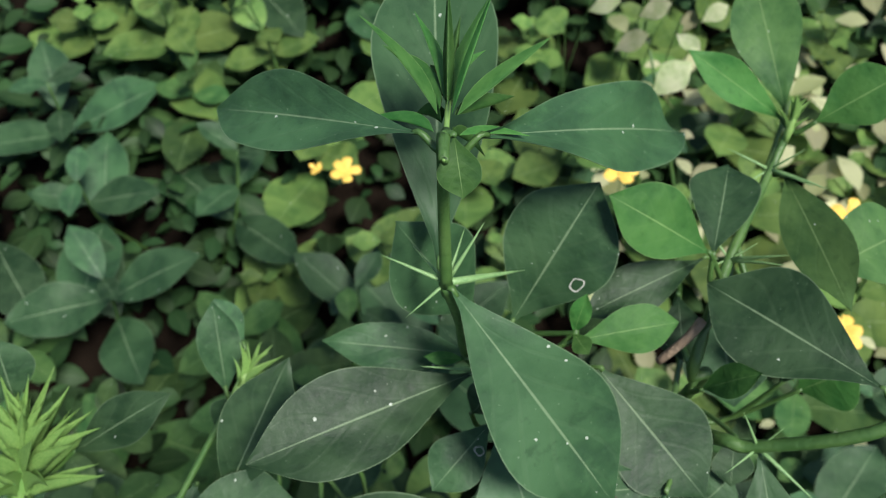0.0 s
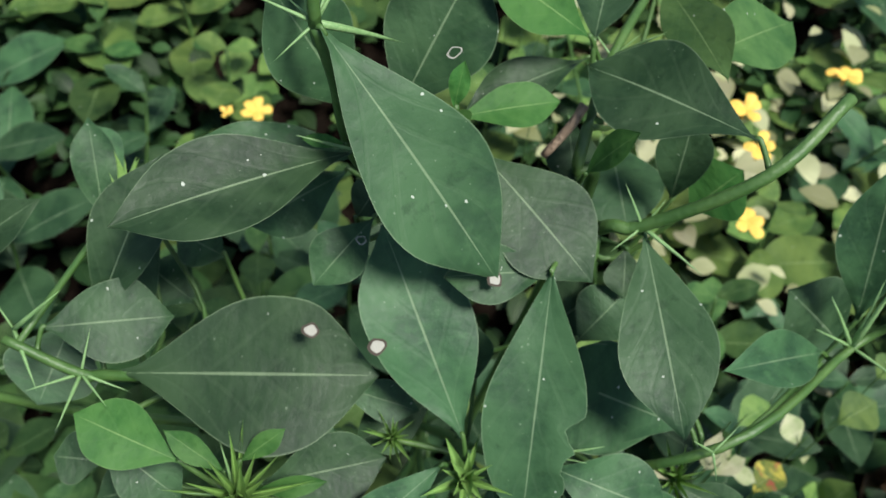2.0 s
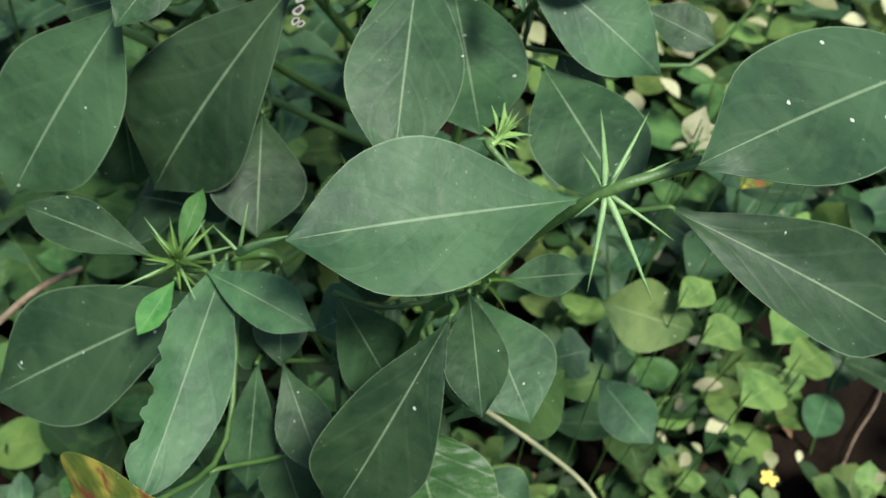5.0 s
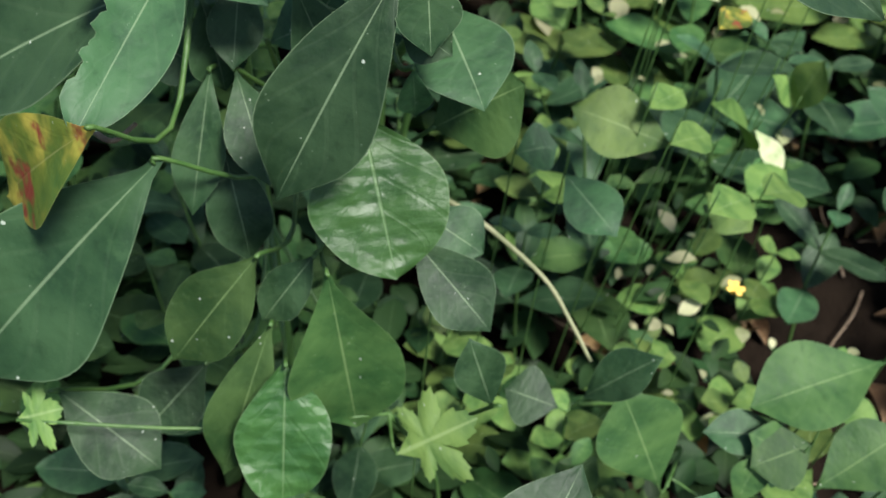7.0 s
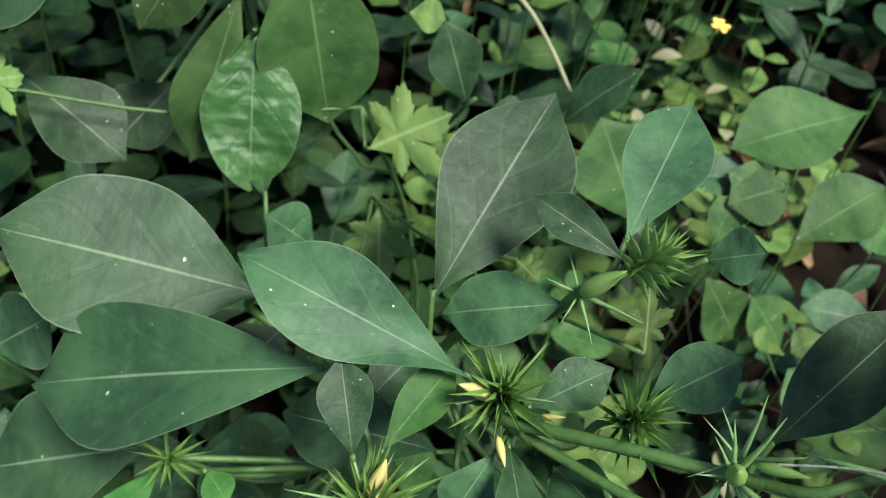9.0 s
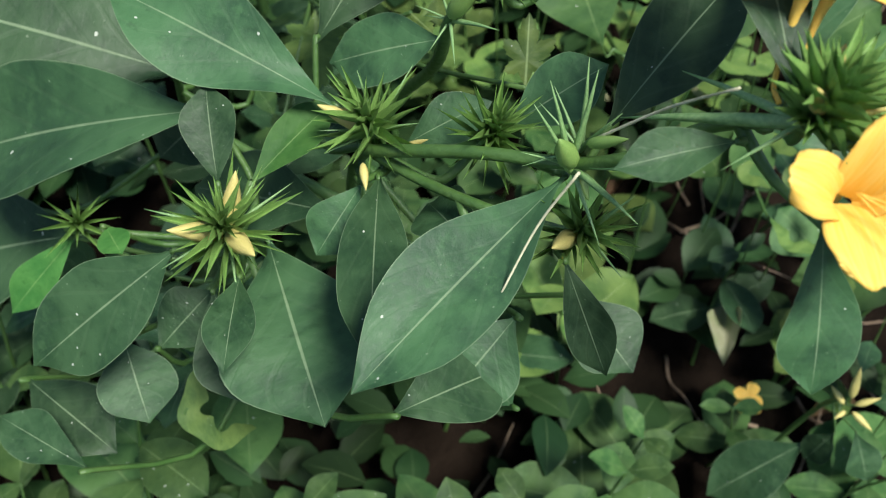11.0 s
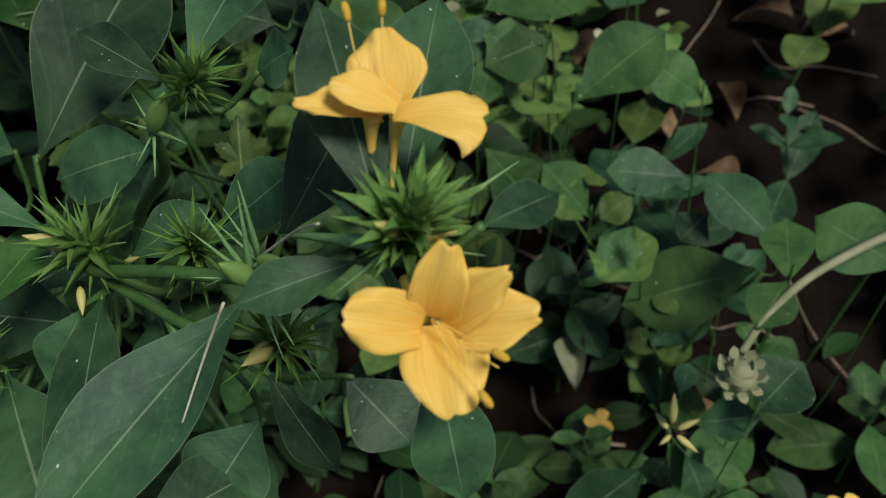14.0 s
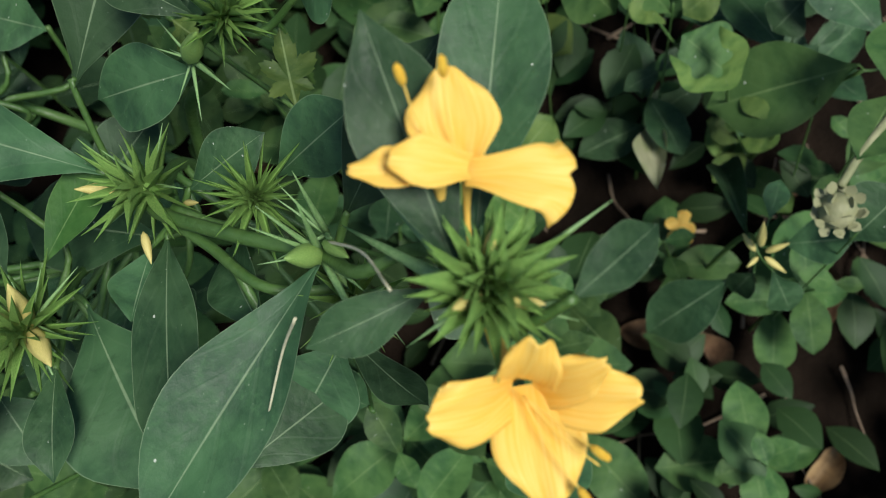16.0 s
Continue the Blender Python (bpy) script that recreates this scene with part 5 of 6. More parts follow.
petal(FLOWER, (0.2085, -0.3722, 0.3910), (0.1956, -0.3777, 0.4045), (0.0070, 0.0110, 0.0086), (0.32, -0.54, 0.78), 0.62, 0.08)
petal(FLOWER, (0.2091, -0.3712, 0.3908), (0.2128, -0.3688, 0.4100), (0.0098, 0.0098, 0.0067), (-0.03, -0.80, 0.60), 0.5, 0.05)
stamen(FLOWER, [(0.2098, -0.3742, 0.3960), (0.2151, -0.3797, 0.3990), (0.2196, -0.3837, 0.4002)])
stamen(FLOWER, [(0.2094, -0.3741, 0.3960), (0.2130, -0.3828, 0.3974), (0.2170, -0.3895, 0.3973)])
stamen(FLOWER, [(0.2097, -0.3741, 0.3960), (0.2150, -0.3813, 0.3982), (0.2196, -0.3856, 0.3992)], False)
FLOWER_TOP = child("flower", tube_mesh("flower", smooth_line([(0.2003, -0.3520, 0.3935), (0.1995, -0.3482, 0.3946), (0.2000, -0.3450, 0.4007), (0.2004, -0.3430, 0.4062), (0.2010, -0.3421, 0.4123)]), [0.0005 + 0.0013 * (i / 24) ** 4 for i in range(25)], PETAL, 10), SHRUB_C, Matrix.Identity(4), "open yellow flower on a slender tube")
petal(FLOWER_TOP, (0.2046, -0.3427, 0.4129), (0.2036, -0.3300, 0.4211), (0.0060, 0.0137, 0.0072), (-0.01, -0.47, 0.88), 0.48)
petal(FLOWER_TOP, (0.2029, -0.3425, 0.4118), (0.1879, -0.3421, 0.4164), (0.0030, 0.0064, 0.0036), (0.02, -0.13, 0.99), 0.6, 0.05)
petal(FLOWER_TOP, (0.2057, -0.3435, 0.4148), (0.1947, -0.3432, 0.4213), (0.0038, 0.0076, 0.0052), (0.19, -0.30, 0.93), 0.6, 0.05)
petal(FLOWER_TOP, (0.2052, -0.3437, 0.4133), (0.2208, -0.3472, 0.4138), (0.0043, 0.0098, 0.0132), (-0.16, -0.11, 0.98), 0.75, 0.15)
stamen(FLOWER_TOP, [(0.2050, -0.3429, 0.4140), (0.1998, -0.3390, 0.4207), (0.1983, -0.3348, 0.4280)])
stamen(FLOWER_TOP, [(0.2047, -0.3429, 0.4145), (0.2038, -0.3391, 0.4218), (0.2041, -0.3349, 0.4289)])
FLOWER_TUBE = child("flower_tube", tube_mesh("flower_tube", smooth_line([(0.2037, -0.3500, 0.3960), (0.2037, -0.3453, 0.3991), (0.2046, -0.3427, 0.4063), (0.2056, -0.3421, 0.4121)]), [0.0005 + 0.0012 * (i / 18) ** 3 for i in range(19)], PETAL, 10), SHRUB_C, Matrix.Identity(4))
stem(SHRUB_C, [(0.1671, -0.3510, 0.3696), (0.1600, -0.3537, 0.3540), (0.1530, -0.3643, 0.3416)], 0.00035, 0.00025, THREAD, "dry_thread", False)
stem(SHRUB_C, [(0.1715, -0.3326, 0.3597), (0.1829, -0.3432, 0.3816), (0.1908, -0.3565, 0.4010)], 0.00035, 0.00025, THREAD, "dry_thread", False)
stem(SHRUB_B, [(-0.1432, -0.0371, 0.3630), (-0.1122, -0.0276, 0.3889), (-0.1001, -0.0075, 0.3780)], 0.0016, 0.0013, BARK, "dead_twig", False)

# ---- weeds on the ground ----
WEED_SHAPES = [dict(nu=14, nv=4, a=0.95, b=0.8, fold=0.2, arch=0.08, tip=0.35), dict(nu=14, nv=4, a=0.85, b=0.72, fold=0.14, wavy=0.05, tip=0.3), dict(nu=14, nv=4, a=1.1, b=0.85, fold=0.28, wavy=0.04, tip=0.4)]
WEED_MESH = leaf_set("leaf", WEED_LEAF, WEED_SHAPES)
PALE_MESH = leaf_set("leaf", PALE_LEAF, WEED_SHAPES)
DARK_MESH = leaf_set("leaf", MATURE, WEED_SHAPES)


def weed(where, tall, size, meshes, pairs, label, seed, slim=0.6):
    """A weed: a thin bent stem with crossed pairs of leaves that grow larger downwards."""
    rng = random.Random(seed)
    w = thing("weed", where, label, "weed", "weeds on the ground")
    lean = Vector((rng.uniform(-0.2, 0.2), rng.uniform(-0.25, 0.1), 1))
    base = Vector(where)
    line = smooth_line([base + Vector((0, 0, -0.01)), base + lean * tall * 0.5 + Vector((rng.uniform(-1, 1), rng.uniform(-1, 1), 0)) * 0.008, base + lean * tall])
    child("stem", tube_mesh("stem", line, [0.0014 - 0.0007 * i / (len(line) - 1) for i in range(len(line))], STEM, 5), w, Matrix.Identity(4))
    turn = rng.uniform(0, 3)
    for k in range(pairs):
        f = 1 - k / (pairs + 1.5)
        p = line[int(f * (len(line) - 1))]
        turn += 1.5 + rng.uniform(-0.3, 0.3)
        for side in (0, math.pi):
            a = turn + side
            droop = rng.uniform(-0.35, 0.35) - 0.12 * k
            d = Vector((math.cos(a), math.sin(a), 0.45 + droop)).normalized()
            ln = size * (0.5 + 0.28 * min(k, 3)) * rng.uniform(0.75, 1.2)
            child("leaf", rng.choice(meshes), w, frame_of(p, p + d * ln, (0.15 * rng.uniform(-1, 1), 0.15 * rng.uniform(-1, 1), 1), ln * slim * rng.uniform(0.85, 1.15)))
    return w


def palm_mesh(seed):
    """A leaf cut into five pointed lobes with toothed edges, length 1, base at the origin; two thin skins."""
    rng = random.Random(seed)
    bm = bmesh.new()
    uvl = bm.loops.layers.uv.new("uv")
    lobes = [(-2.0, 0.36), (-0.95, 0.5), (0.0, 0.66), (0.95, 0.5), (2.0, 0.36)]
    outline = [(0.0, 0.0, 0.0)]
    for k, (a, r) in enumerate(lobes):
        r *= rng.uniform(0.88, 1.1)
        for da, f in ((-0.48, 0.5), (-0.36, 0.72), (-0.29, 0.69), (-0.16, 0.9), (-0.11, 0.86), (0, 1.0), (0.11, 0.86), (0.16, 0.9), (0.29, 0.69), (0.36, 0.72), (0.48, 0.5)):
            outline.append((math.sin(a + da) * r * f, 0.36 + math.cos(a + da) * r * f, 0.05 * math.cos(7 * da) - 0.1 * f * f * r + rng.uniform(-0.01, 0.01)))
    for skin in (0.0, -0.006):
        mid = bm.verts.new((0, 0.36, 0.03 + skin))
        ring = [bm.verts.new((p[0], p[1], p[2] + skin)) for p in outline]
        for k in range(len(ring)):
            pair = (ring[(k + 1) % len(ring)], ring[k])
            f = bm.faces.new((mid, *pair) if skin == 0 else (mid, *pair[::-1]))
            for lp in f.loops:
                c = lp.vert.co
                lp[uvl].uv = (0.5 + c.x * 0.7, min(1, max(0, c.y)))
    return mesh_of("lobed_leaf", bm, PALE_LEAF)


PALMS = [palm_mesh(k) for k in range(3)]


def lobed(plant, base, tip, width, normal=(0, -0.45, 0.9)):
    base, tip = Vector(base), Vector(tip)
    TALLY[0] += 1
    child("leaf", PALMS[TALLY[0] % 3], plant, frame_of(base, tip, normal, width))
    near = min(STEM_POINTS[plant.name], key=lambda p: (p - base).length)
    child("petiole", tube_mesh("petiole", smooth_line((base, base.lerp(near, 0.5) - Vector((0, 0, 0.01)), near), 4), [0.0008] * 9, STEM, 6), plant, Matrix.Identity(4))


def crescent_mesh():
    """What insects left of a round leaf: a pale curved strip, blunt at both ends, with a ragged inner edge; two skins."""
    bm = bmesh.new()
    uvl = bm.loops.layers.uv.new("uv")
    sheets = []
    for skin in (0.0, -0.02):
        rows = []
        for i in range(33):
            u = i / 32
            a = -2.3 + 4.6 * u
            out = 1.0 + 0.07 * math.sin(5 * a + 1)
            inn = out - (0.2 + 0.36 * math.sin(math.pi * u) ** 0.6 + 0.06 * math.sin(23 * u))
            rows.append([(bm.verts.new((math.sin(a) * r, -math.cos(a) * r, 0.14 * math.cos(3 * v) + 0.05 * math.sin(9 * u) + skin)), 0.08 + 0.36 * v, u) for v, r in ((0, out), (0.5, (out + inn) / 2), (1, inn))])
        sheets.append(rows)
    for n, rows in enumerate(sheets):
        for i in range(32):
            for j in range(2):
                q = (rows[i][j], rows[i + 1][j], rows[i + 1][j + 1], rows[i][j + 1])
                f = bm.faces.new([c[0] for c in (q if n == 0 else q[::-1])])
                for lp, c in zip(f.loops, q if n == 0 else q[::-1]):
                    lp[uvl].uv = (c[1], c[2])
    return mesh_of("eaten_leaf", bm, PALE_LEAF)


CRESCENT = crescent_mesh()


def eaten_leaf(plant, where, size, turn, normal=(0, -0.45, 0.9)):
    """A leaf eaten to a crescent, on its stalk."""
    where = Vector(where)
    d = Vector((math.sin(turn), math.cos(turn), 0.0))
    m = frame_of(where, where + d, normal, size, size)
    child("leaf", CRESCENT, plant, m)
    base = m @ Vector((0, -0.9, 0))
    near = min(STEM_POINTS[plant.name], key=lambda p: (p - base).length)
    child("petiole", tube_mesh("petiole", smooth_line((base, base.lerp(near, 0.5) - Vector((0, 0, 0.015)), near), 4), [0.0007] * 9, STEM, 6), plant, Matrix.Identity(4))


def seed_head(plant, where, size):
    """A dry round head of small scales."""
    where = Vector(where)
    core = child("seed_head", tube_mesh("seed_head", [where + Vector((0, 0, size * q)) for q in (0.9, 0.5, 0, -0.5, -0.9)], [size * q for q in (0.25, 0.7, 0.85, 0.7, 0.25)], STRAW, 10), plant, Matrix.Identity(4))
    rng = random.Random(9)
    for k in range(26):
        z = 1 - 2 * (k + 0.5) / 26
        a = k * 2.39996
        d = Vector((math.cos(a) * math.sqrt(1 - z * z), math.sin(a) * math.sqrt(1 - z * z), z))
        p = where + d * size * 0.75
        child("scale", SCALE, core, frame_of(p, p + (d + Vector((0, 0, 0.5))).normalized() * size * rng.uniform(0.4, 0.75), d, size * 0.5))


def loose_flower(where, size, seed):
    """A shed yellow flower lying among the leaves."""
    rng = random.Random(900 + seed)
    fl = thing("fallen_flower", where, "shed yellow flower lying on weed leaves", "flower", "fallen flowers")
    where = Vector(where)
    for k in range(5):
        a = k * 1.26 + rng.uniform(-0.3, 0.3)
        d = Vector((math.cos(a), math.sin(a), rng.uniform(-0.2, 0.5)))
        child("petal", PETALS[k % 3], fl, frame_of(where, where + d.normalized() * size * rng.uniform(0.4, 0.65), (0, -0.2, 1), size * 0.34))
    child("tube", tube_mesh("tube", [where, where - Vector((0.2, 0.3, 0.9)) * size * 0.4], [0.0016, 0.0008], PETAL, 6), fl, Matrix.Identity(4))


DRY_MESH = [blade("fallen_leaf", DRY, nu=10, nv=6, a=1.0, b=0.9, fold=0.5, arch=0.12, wavy=0.09, seed=k, curl=0.8) for k in range(3)]


def fallen_leaf(where, size, rng):
    a = rng.uniform(0, 6.28)
    d = Vector((math.cos(a), math.sin(a), 0.05)) * size
    fl = new("fallen_leaf", rng.choice(DRY_MESH))
    fl.matrix_basis = frame_of(where, Vector(where) + d, (rng.uniform(-0.3, 0.3), rng.uniform(-0.3, 0.3), 1), size * rng.uniform(0.4, 0.6))
    return tagged(fl, "curled dry brown leaf on the soil", "leaf litter", "fallen leaves")


SCALE = blade("scale", STRAW, nu=4, nv=2, a=0.7, b=0.7)


def canopy(x, y):
    """How high the weeds stand over the ground."""
    h = 0.15 + 0.04 * noise.noise((x * 5, y * 5, 2.0))
    if y < -0.12 and x > 0.2:
        h = 0.1 + 0.03 * noise.noise((x * 8, y * 8, 4.0))
    return h


def bare(x, y):
    """How much of the soil lies open: weeds thin out on one side, where the near-black soil stands in for shade."""
    if 0.33 < x < 0.75 and -0.2 < y < 0.16:
        return 0.96
    if 0.2 < x < 0.55 and -0.4 < y < -0.1:
        return 0.68
    if noise.noise((x * 7, y * 7, 6.5)) > 0.22:
        return 0.45
    return 0.3 if x > 0.28 and y < 0.4 else 0.0


KINDS = [(WEED_MESH, 0.042, 4, "leafy green weed with oval leaves", 0.56), (PALE_MESH, 0.036, 4, "pale green weed with rounded leaves", 0.66), (DARK_MESH, 0.055, 3, "dark green seedling with broad leaves", 0.5)]
TEMPLATES = [weed((0.0, 0.0, 0.0), 0.15, KINDS[k % 3][1], KINDS[k % 3][0], KINDS[k % 3][2], KINDS[k % 3][3], 40 + k, KINDS[k % 3][4]) for k in range(9)]
rng = random.Random(7)
spots = []
for _ in range(9000):
    x, y = rng.uniform(-0.42, 0.58), rng.uniform(-0.5, 0.85)
    gap = 0.05 if y < 0.2 else 0.075
    if all((x - a) ** 2 + (y - b) ** 2 > gap * gap for a, b in spots):
        if rng.random() < bare(x, y):
            continue
        spots.append((x, y))
spots = spots[:285]
settled = {}
for n, (x, y) in enumerate(spots):
    pick = rng.random()
    # more pale weeds at the back and right: leaf colour replaces sunlight there
    kind = 1 if (x > 0.05 and y > 0.3 and pick < 0.75) or (x > 0.08 and y > -0.1 and pick < 0.55) or (y > 0.35 and pick < 0.35) or pick < 0.1 else (0 if pick < 0.62 else 2)
    slot = kind + 3 * rng.randrange(3)
    turn = Matrix.Translation((x, y, ground_z(x, y))) @ Matrix.Rotation(rng.uniform(0, 6.28), 4, "Z")
    sc = canopy(x, y) / 0.15 * rng.uniform(0.7, 1.2)
    wide = (0.55 + 0.5 * sc) * (1.0 if y < 0.15 else 1.5)
    if slot not in settled:
        settled[slot] = (turn, (wide, wide, sc))
        continue
    c = copy_thing(TEMPLATES[slot], turn)
    c.scale = (wide, wide, sc)
for slot, (turn, size) in settled.items():
    TEMPLATES[slot].matrix_basis = turn
    TEMPLATES[slot].scale = size


def litter_twig(x, y, rng):
    """A thin dry twig lying bent on the soil."""
    a, ln = rng.uniform(0, 6.28), rng.uniform(0.04, 0.12)
    pts = []
    for k in range(4):
        px, py = x + math.cos(a) * ln * k / 3 + rng.uniform(-0.006, 0.006), y + math.sin(a) * ln * k / 3 + rng.uniform(-0.006, 0.006)
        pts.append((px, py, ground_z(px, py) + 0.002 + rng.uniform(0, 0.012)))
    line = smooth_line(pts)
    ob = new("twig", tube_mesh("twig", line, [0.0012 - 0.0007 * i / (len(line) - 1) for i in range(len(line))], BARK, 5))
    return tagged(ob, "thin dry brown twig lying on soil", "twig", "fallen twigs")


def carpet(name, material, count, seed, area, low, high, size, label, far=False):
    """Low seedling leaves past counting, joined: each a small folded leaf of four faces."""
    rng = random.Random(seed)
    verts, faces, uvs = [], [], []
    for _ in range(count):
        x, y = rng.uniform(*area[0]), rng.uniform(*area[1])
        if rng.random() < bare(x, y) or (far and abs(x) < 0.75 and -0.7 < y < 1.2):
            continue
        z = ground_z(x, y) + rng.uniform(low, high)
        a, ln = rng.uniform(0, 6.28), size * rng.uniform(0.5, 1.3)
        d = Vector((math.cos(a), math.sin(a), rng.uniform(-0.4, 0.5))).normalized()
        s = d.cross(Vector((rng.uniform(-0.4, 0.4), rng.uniform(-0.4, 0.4), 1))).normalized() * ln * rng.uniform(0.24, 0.36)
        up = s.cross(d).normalized() * ln * 0.08
        o = Vector((x, y, z))
        k = len(verts)
        for u, w in ((0.0, 0.05), (0.14, 0.5), (0.32, 0.92), (0.52, 1.0), (0.72, 0.78), (0.89, 0.36), (1.0, 0.02)):
            for v in (-w, 0, w):
                verts.append(o + d * ln * u + s * v + up * (abs(v) - 4 * u * (u - 1) * 0.8))
                uvs.append((0.5 + 0.5 * v / max(w, 0.05), u))
        for r in range(6):
            q = k + 3 * r
            faces += [(q, q + 1, q + 4, q + 3), (q + 1, q + 2, q + 5, q + 4)]
    me = bpy.data.meshes.new(name)
    me.from_pydata(verts, [], faces)
    lay = me.uv_layers.new(name="uv")
    for lp in me.loops:
        lay.data[lp.index].uv = uvs[lp.vertex_index]
    me.materials.append(material)
    me.shade_smooth()
    return tagged(new(name, me), label, "undergrowth", kind="stuff")


# filler layers whose dark leaf colour deepens the gaps as shade would
carpet("undergrowth", SHADE_CARPET, 15000, 3, ((-0.75, 0.85), (-0.75, 1.3)), 0.005, 0.08, 0.03, "low tangled green seedlings covering the soil")
carpet("far_undergrowth", SHADE_CARPET, 17000, 5, ((-3.5, 3.5), (-3, 6)), 0.0, 0.2, 0.085, "far tangled green undergrowth", True)

# scattered cream leaves give the sunlit patch by colour alone
carpet("pale_leaf_litter", LIT_LITTER, 320, 11, ((0.14, 0.55), (0.3, 0.85)), 0.05, 0.16, 0.032, "pale leaf litter among the weeds, coloured cream as if sunlit")
carpet("pale_leaf_litter", LIT_LITTER, 110, 12, ((0.2, 0.5), (-0.05, 0.3)), 0.02, 0.13, 0.016, "small pale litter leaves, coloured cream as if sunlit")

# ---- plants that stand out among the weeds ----
def own_weed(x, y, tops, label, name="weed", category="weed"):
    w = thing(name, (x, y, ground_z(x, y)), label, category)
    for p in tops:
        p = Vector(p)
        stem(w, [(x, y, ground_z(x, y) - 0.01), Vector((x, y, ground_z(x, y))).lerp(p, 0.55) + Vector((0.01, 0.012, 0.01)), p], 0.0016, 0.001)
    return w


BROAD = own_weed(0.26, -0.03, [(0.2021, -0.1417, 0.2154), (0.1504, -0.1168, 0.2477)], "broad-leaved weed with pale green leaves")
leaf(BROAD, (0.3124, -0.0880, 0.2546), (0.2404, -0.1130, 0.2453), 0.0457, (-0.04, -0.24, 0.97), 0.1, 'm')
leaf(BROAD, (0.1536, -0.1190, 0.2564), (0.1834, -0.1190, 0.2949), 0.0230, (-0.71, -0.43, 0.55), 0.1, 'n')
leaf(BROAD, (0.1963, -0.1443, 0.2203), (0.1722, -0.1164, 0.2620), 0.0441, (0.14, -0.78, 0.61), 0.1, 'm')
leaf(BROAD, (0.1437, -0.1206, 0.2499), (0.1179, -0.1124, 0.2518), 0.0293, (-0.04, -0.34, 0.94), 0.1, 'n')
leaf(BROAD, (0.2645, -0.1202, 0.2321), (0.2185, -0.1209, 0.2333), 0.0231, (0.03, -0.30, 0.95), 0.1, 'n')
leaf(BROAD, (0.1422, -0.0280, 0.3154), (0.1665, -0.0606, 0.3076), 0.0280, (-0.19, -0.36, 0.91), 0.1, 'n')
leaf(BROAD, (0.1173, -0.0209, 0.3203), (0.1384, -0.0175, 0.3241), 0.0251, (-0.08, -0.47, 0.88), 0.1, 'n')
leaf(BROAD, (0.2699, -0.1286, 0.2399), (0.2382, -0.1396, 0.2347), 0.0327, (-0.03, -0.34, 0.94), 0.1, 'm')
leaf(BROAD, (0.2373, -0.1542, 0.1966), (0.2652, -0.1641, 0.1553), 0.0302, (0.36, -0.83, 0.44), 0.1, 'm')
leaf(BROAD, (0.2822, -0.1352, 0.2046), (0.3277, -0.1117, 0.2268), 0.0372, (-0.25, -0.37, 0.90), 0.1, 'm')
leaf(BROAD, (0.3487, -0.2171, 0.1437), (0.3207, -0.1914, 0.1334), 0.0319, (-0.45, -0.14, 0.88), 0.1, 'l')
leaf(BROAD, (0.2300, 0.0040, 0.2758), (0.2517, -0.0197, 0.2716), 0.0265, (-0.25, -0.39, 0.89), 0.1, 'l')
leaf(BROAD, (0.2279, 0.0360, 0.3129), (0.2893, 0.1014, 0.2216), 0.0294, (0.81, 0.06, 0.59), 0.1, 'l')
leaf(BROAD, (0.3116, 0.0820, 0.2216), (0.2719, 0.0396, 0.2366), 0.0288, (0.29, 0.07, 0.95), 0.1, 'l')
leaf(BROAD, (0.2006, -0.0016, 0.3130), (0.1469, 0.0105, 0.3250), 0.0374, (0.07, -0.54, 0.84), 0.1, 'l')
# pale and cream leaves placed where sun flecks the background
PALE = own_weed(0.22, 0.28, [(0.1462, 0.4434, 0.4128)], "pale leaves on a weed, coloured cream as if sunlit")
leaf(PALE, (0.1250, 0.4601, 0.3943), (0.1467, 0.4554, 0.4168), 0.0152, (-0.70, -0.43, 0.58), 0.1, 'w')
leaf(PALE, (0.1443, 0.4106, 0.4038), (0.1687, 0.4189, 0.4289), 0.0215, (-0.49, -0.56, 0.67), 0.1, 'w')
leaf(PALE, (0.1433, 0.4809, 0.4071), (0.1636, 0.4774, 0.4245), 0.0153, (-0.63, -0.44, 0.64), 0.1, 'w')
leaf(PALE, (0.1113, 0.5067, 0.3865), (0.1331, 0.4995, 0.4052), 0.0141, (-0.67, -0.38, 0.63), 0.1, 'w')
leaf(PALE, (0.1609, 0.4453, 0.4276), (0.1739, 0.4243, 0.4339), 0.0116, (-0.47, -0.03, 0.88), 0.1, 'w')
leaf(PALE, (0.1520, 0.4649, 0.3950), (0.1725, 0.4662, 0.4139), 0.0219, (-0.56, -0.51, 0.65), 0.1, 'l')
leaf(PALE, (0.1824, 0.4626, 0.4205), (0.1997, 0.4668, 0.4325), 0.0132, (-0.41, -0.51, 0.76), 0.1, 'w')
leaf(PALE, (0.0978, 0.5110, 0.3575), (0.0812, 0.5341, 0.3585), 0.0290, (-0.25, -0.22, 0.94), 0.1, 'l')
leaf(PALE, (0.2050, 0.0958, 0.3491), (0.2260, 0.1032, 0.3540), 0.0106, (-0.13, -0.28, 0.95), 0.1, 'w')
leaf(PALE, (0.2145, 0.1029, 0.3489), (0.2362, 0.0954, 0.3353), 0.0097, (0.30, -0.54, 0.78), 0.1, 'w')
leaf(PALE, (0.2910, 0.1116, 0.2745), (0.3133, 0.1099, 0.2526), 0.0198, (0.57, -0.53, 0.63), 0.1, 'l')
leaf(PALE, (0.2936, 0.1087, 0.2311), (0.3131, 0.0861, 0.2151), 0.0157, (0.01, -0.58, 0.82), 0.1, 'w')
leaf(PALE, (0.2220, 0.1201, 0.3603), (0.2456, 0.1344, 0.3592), 0.0210, (0.09, -0.06, 0.99), 0.1, 'l')
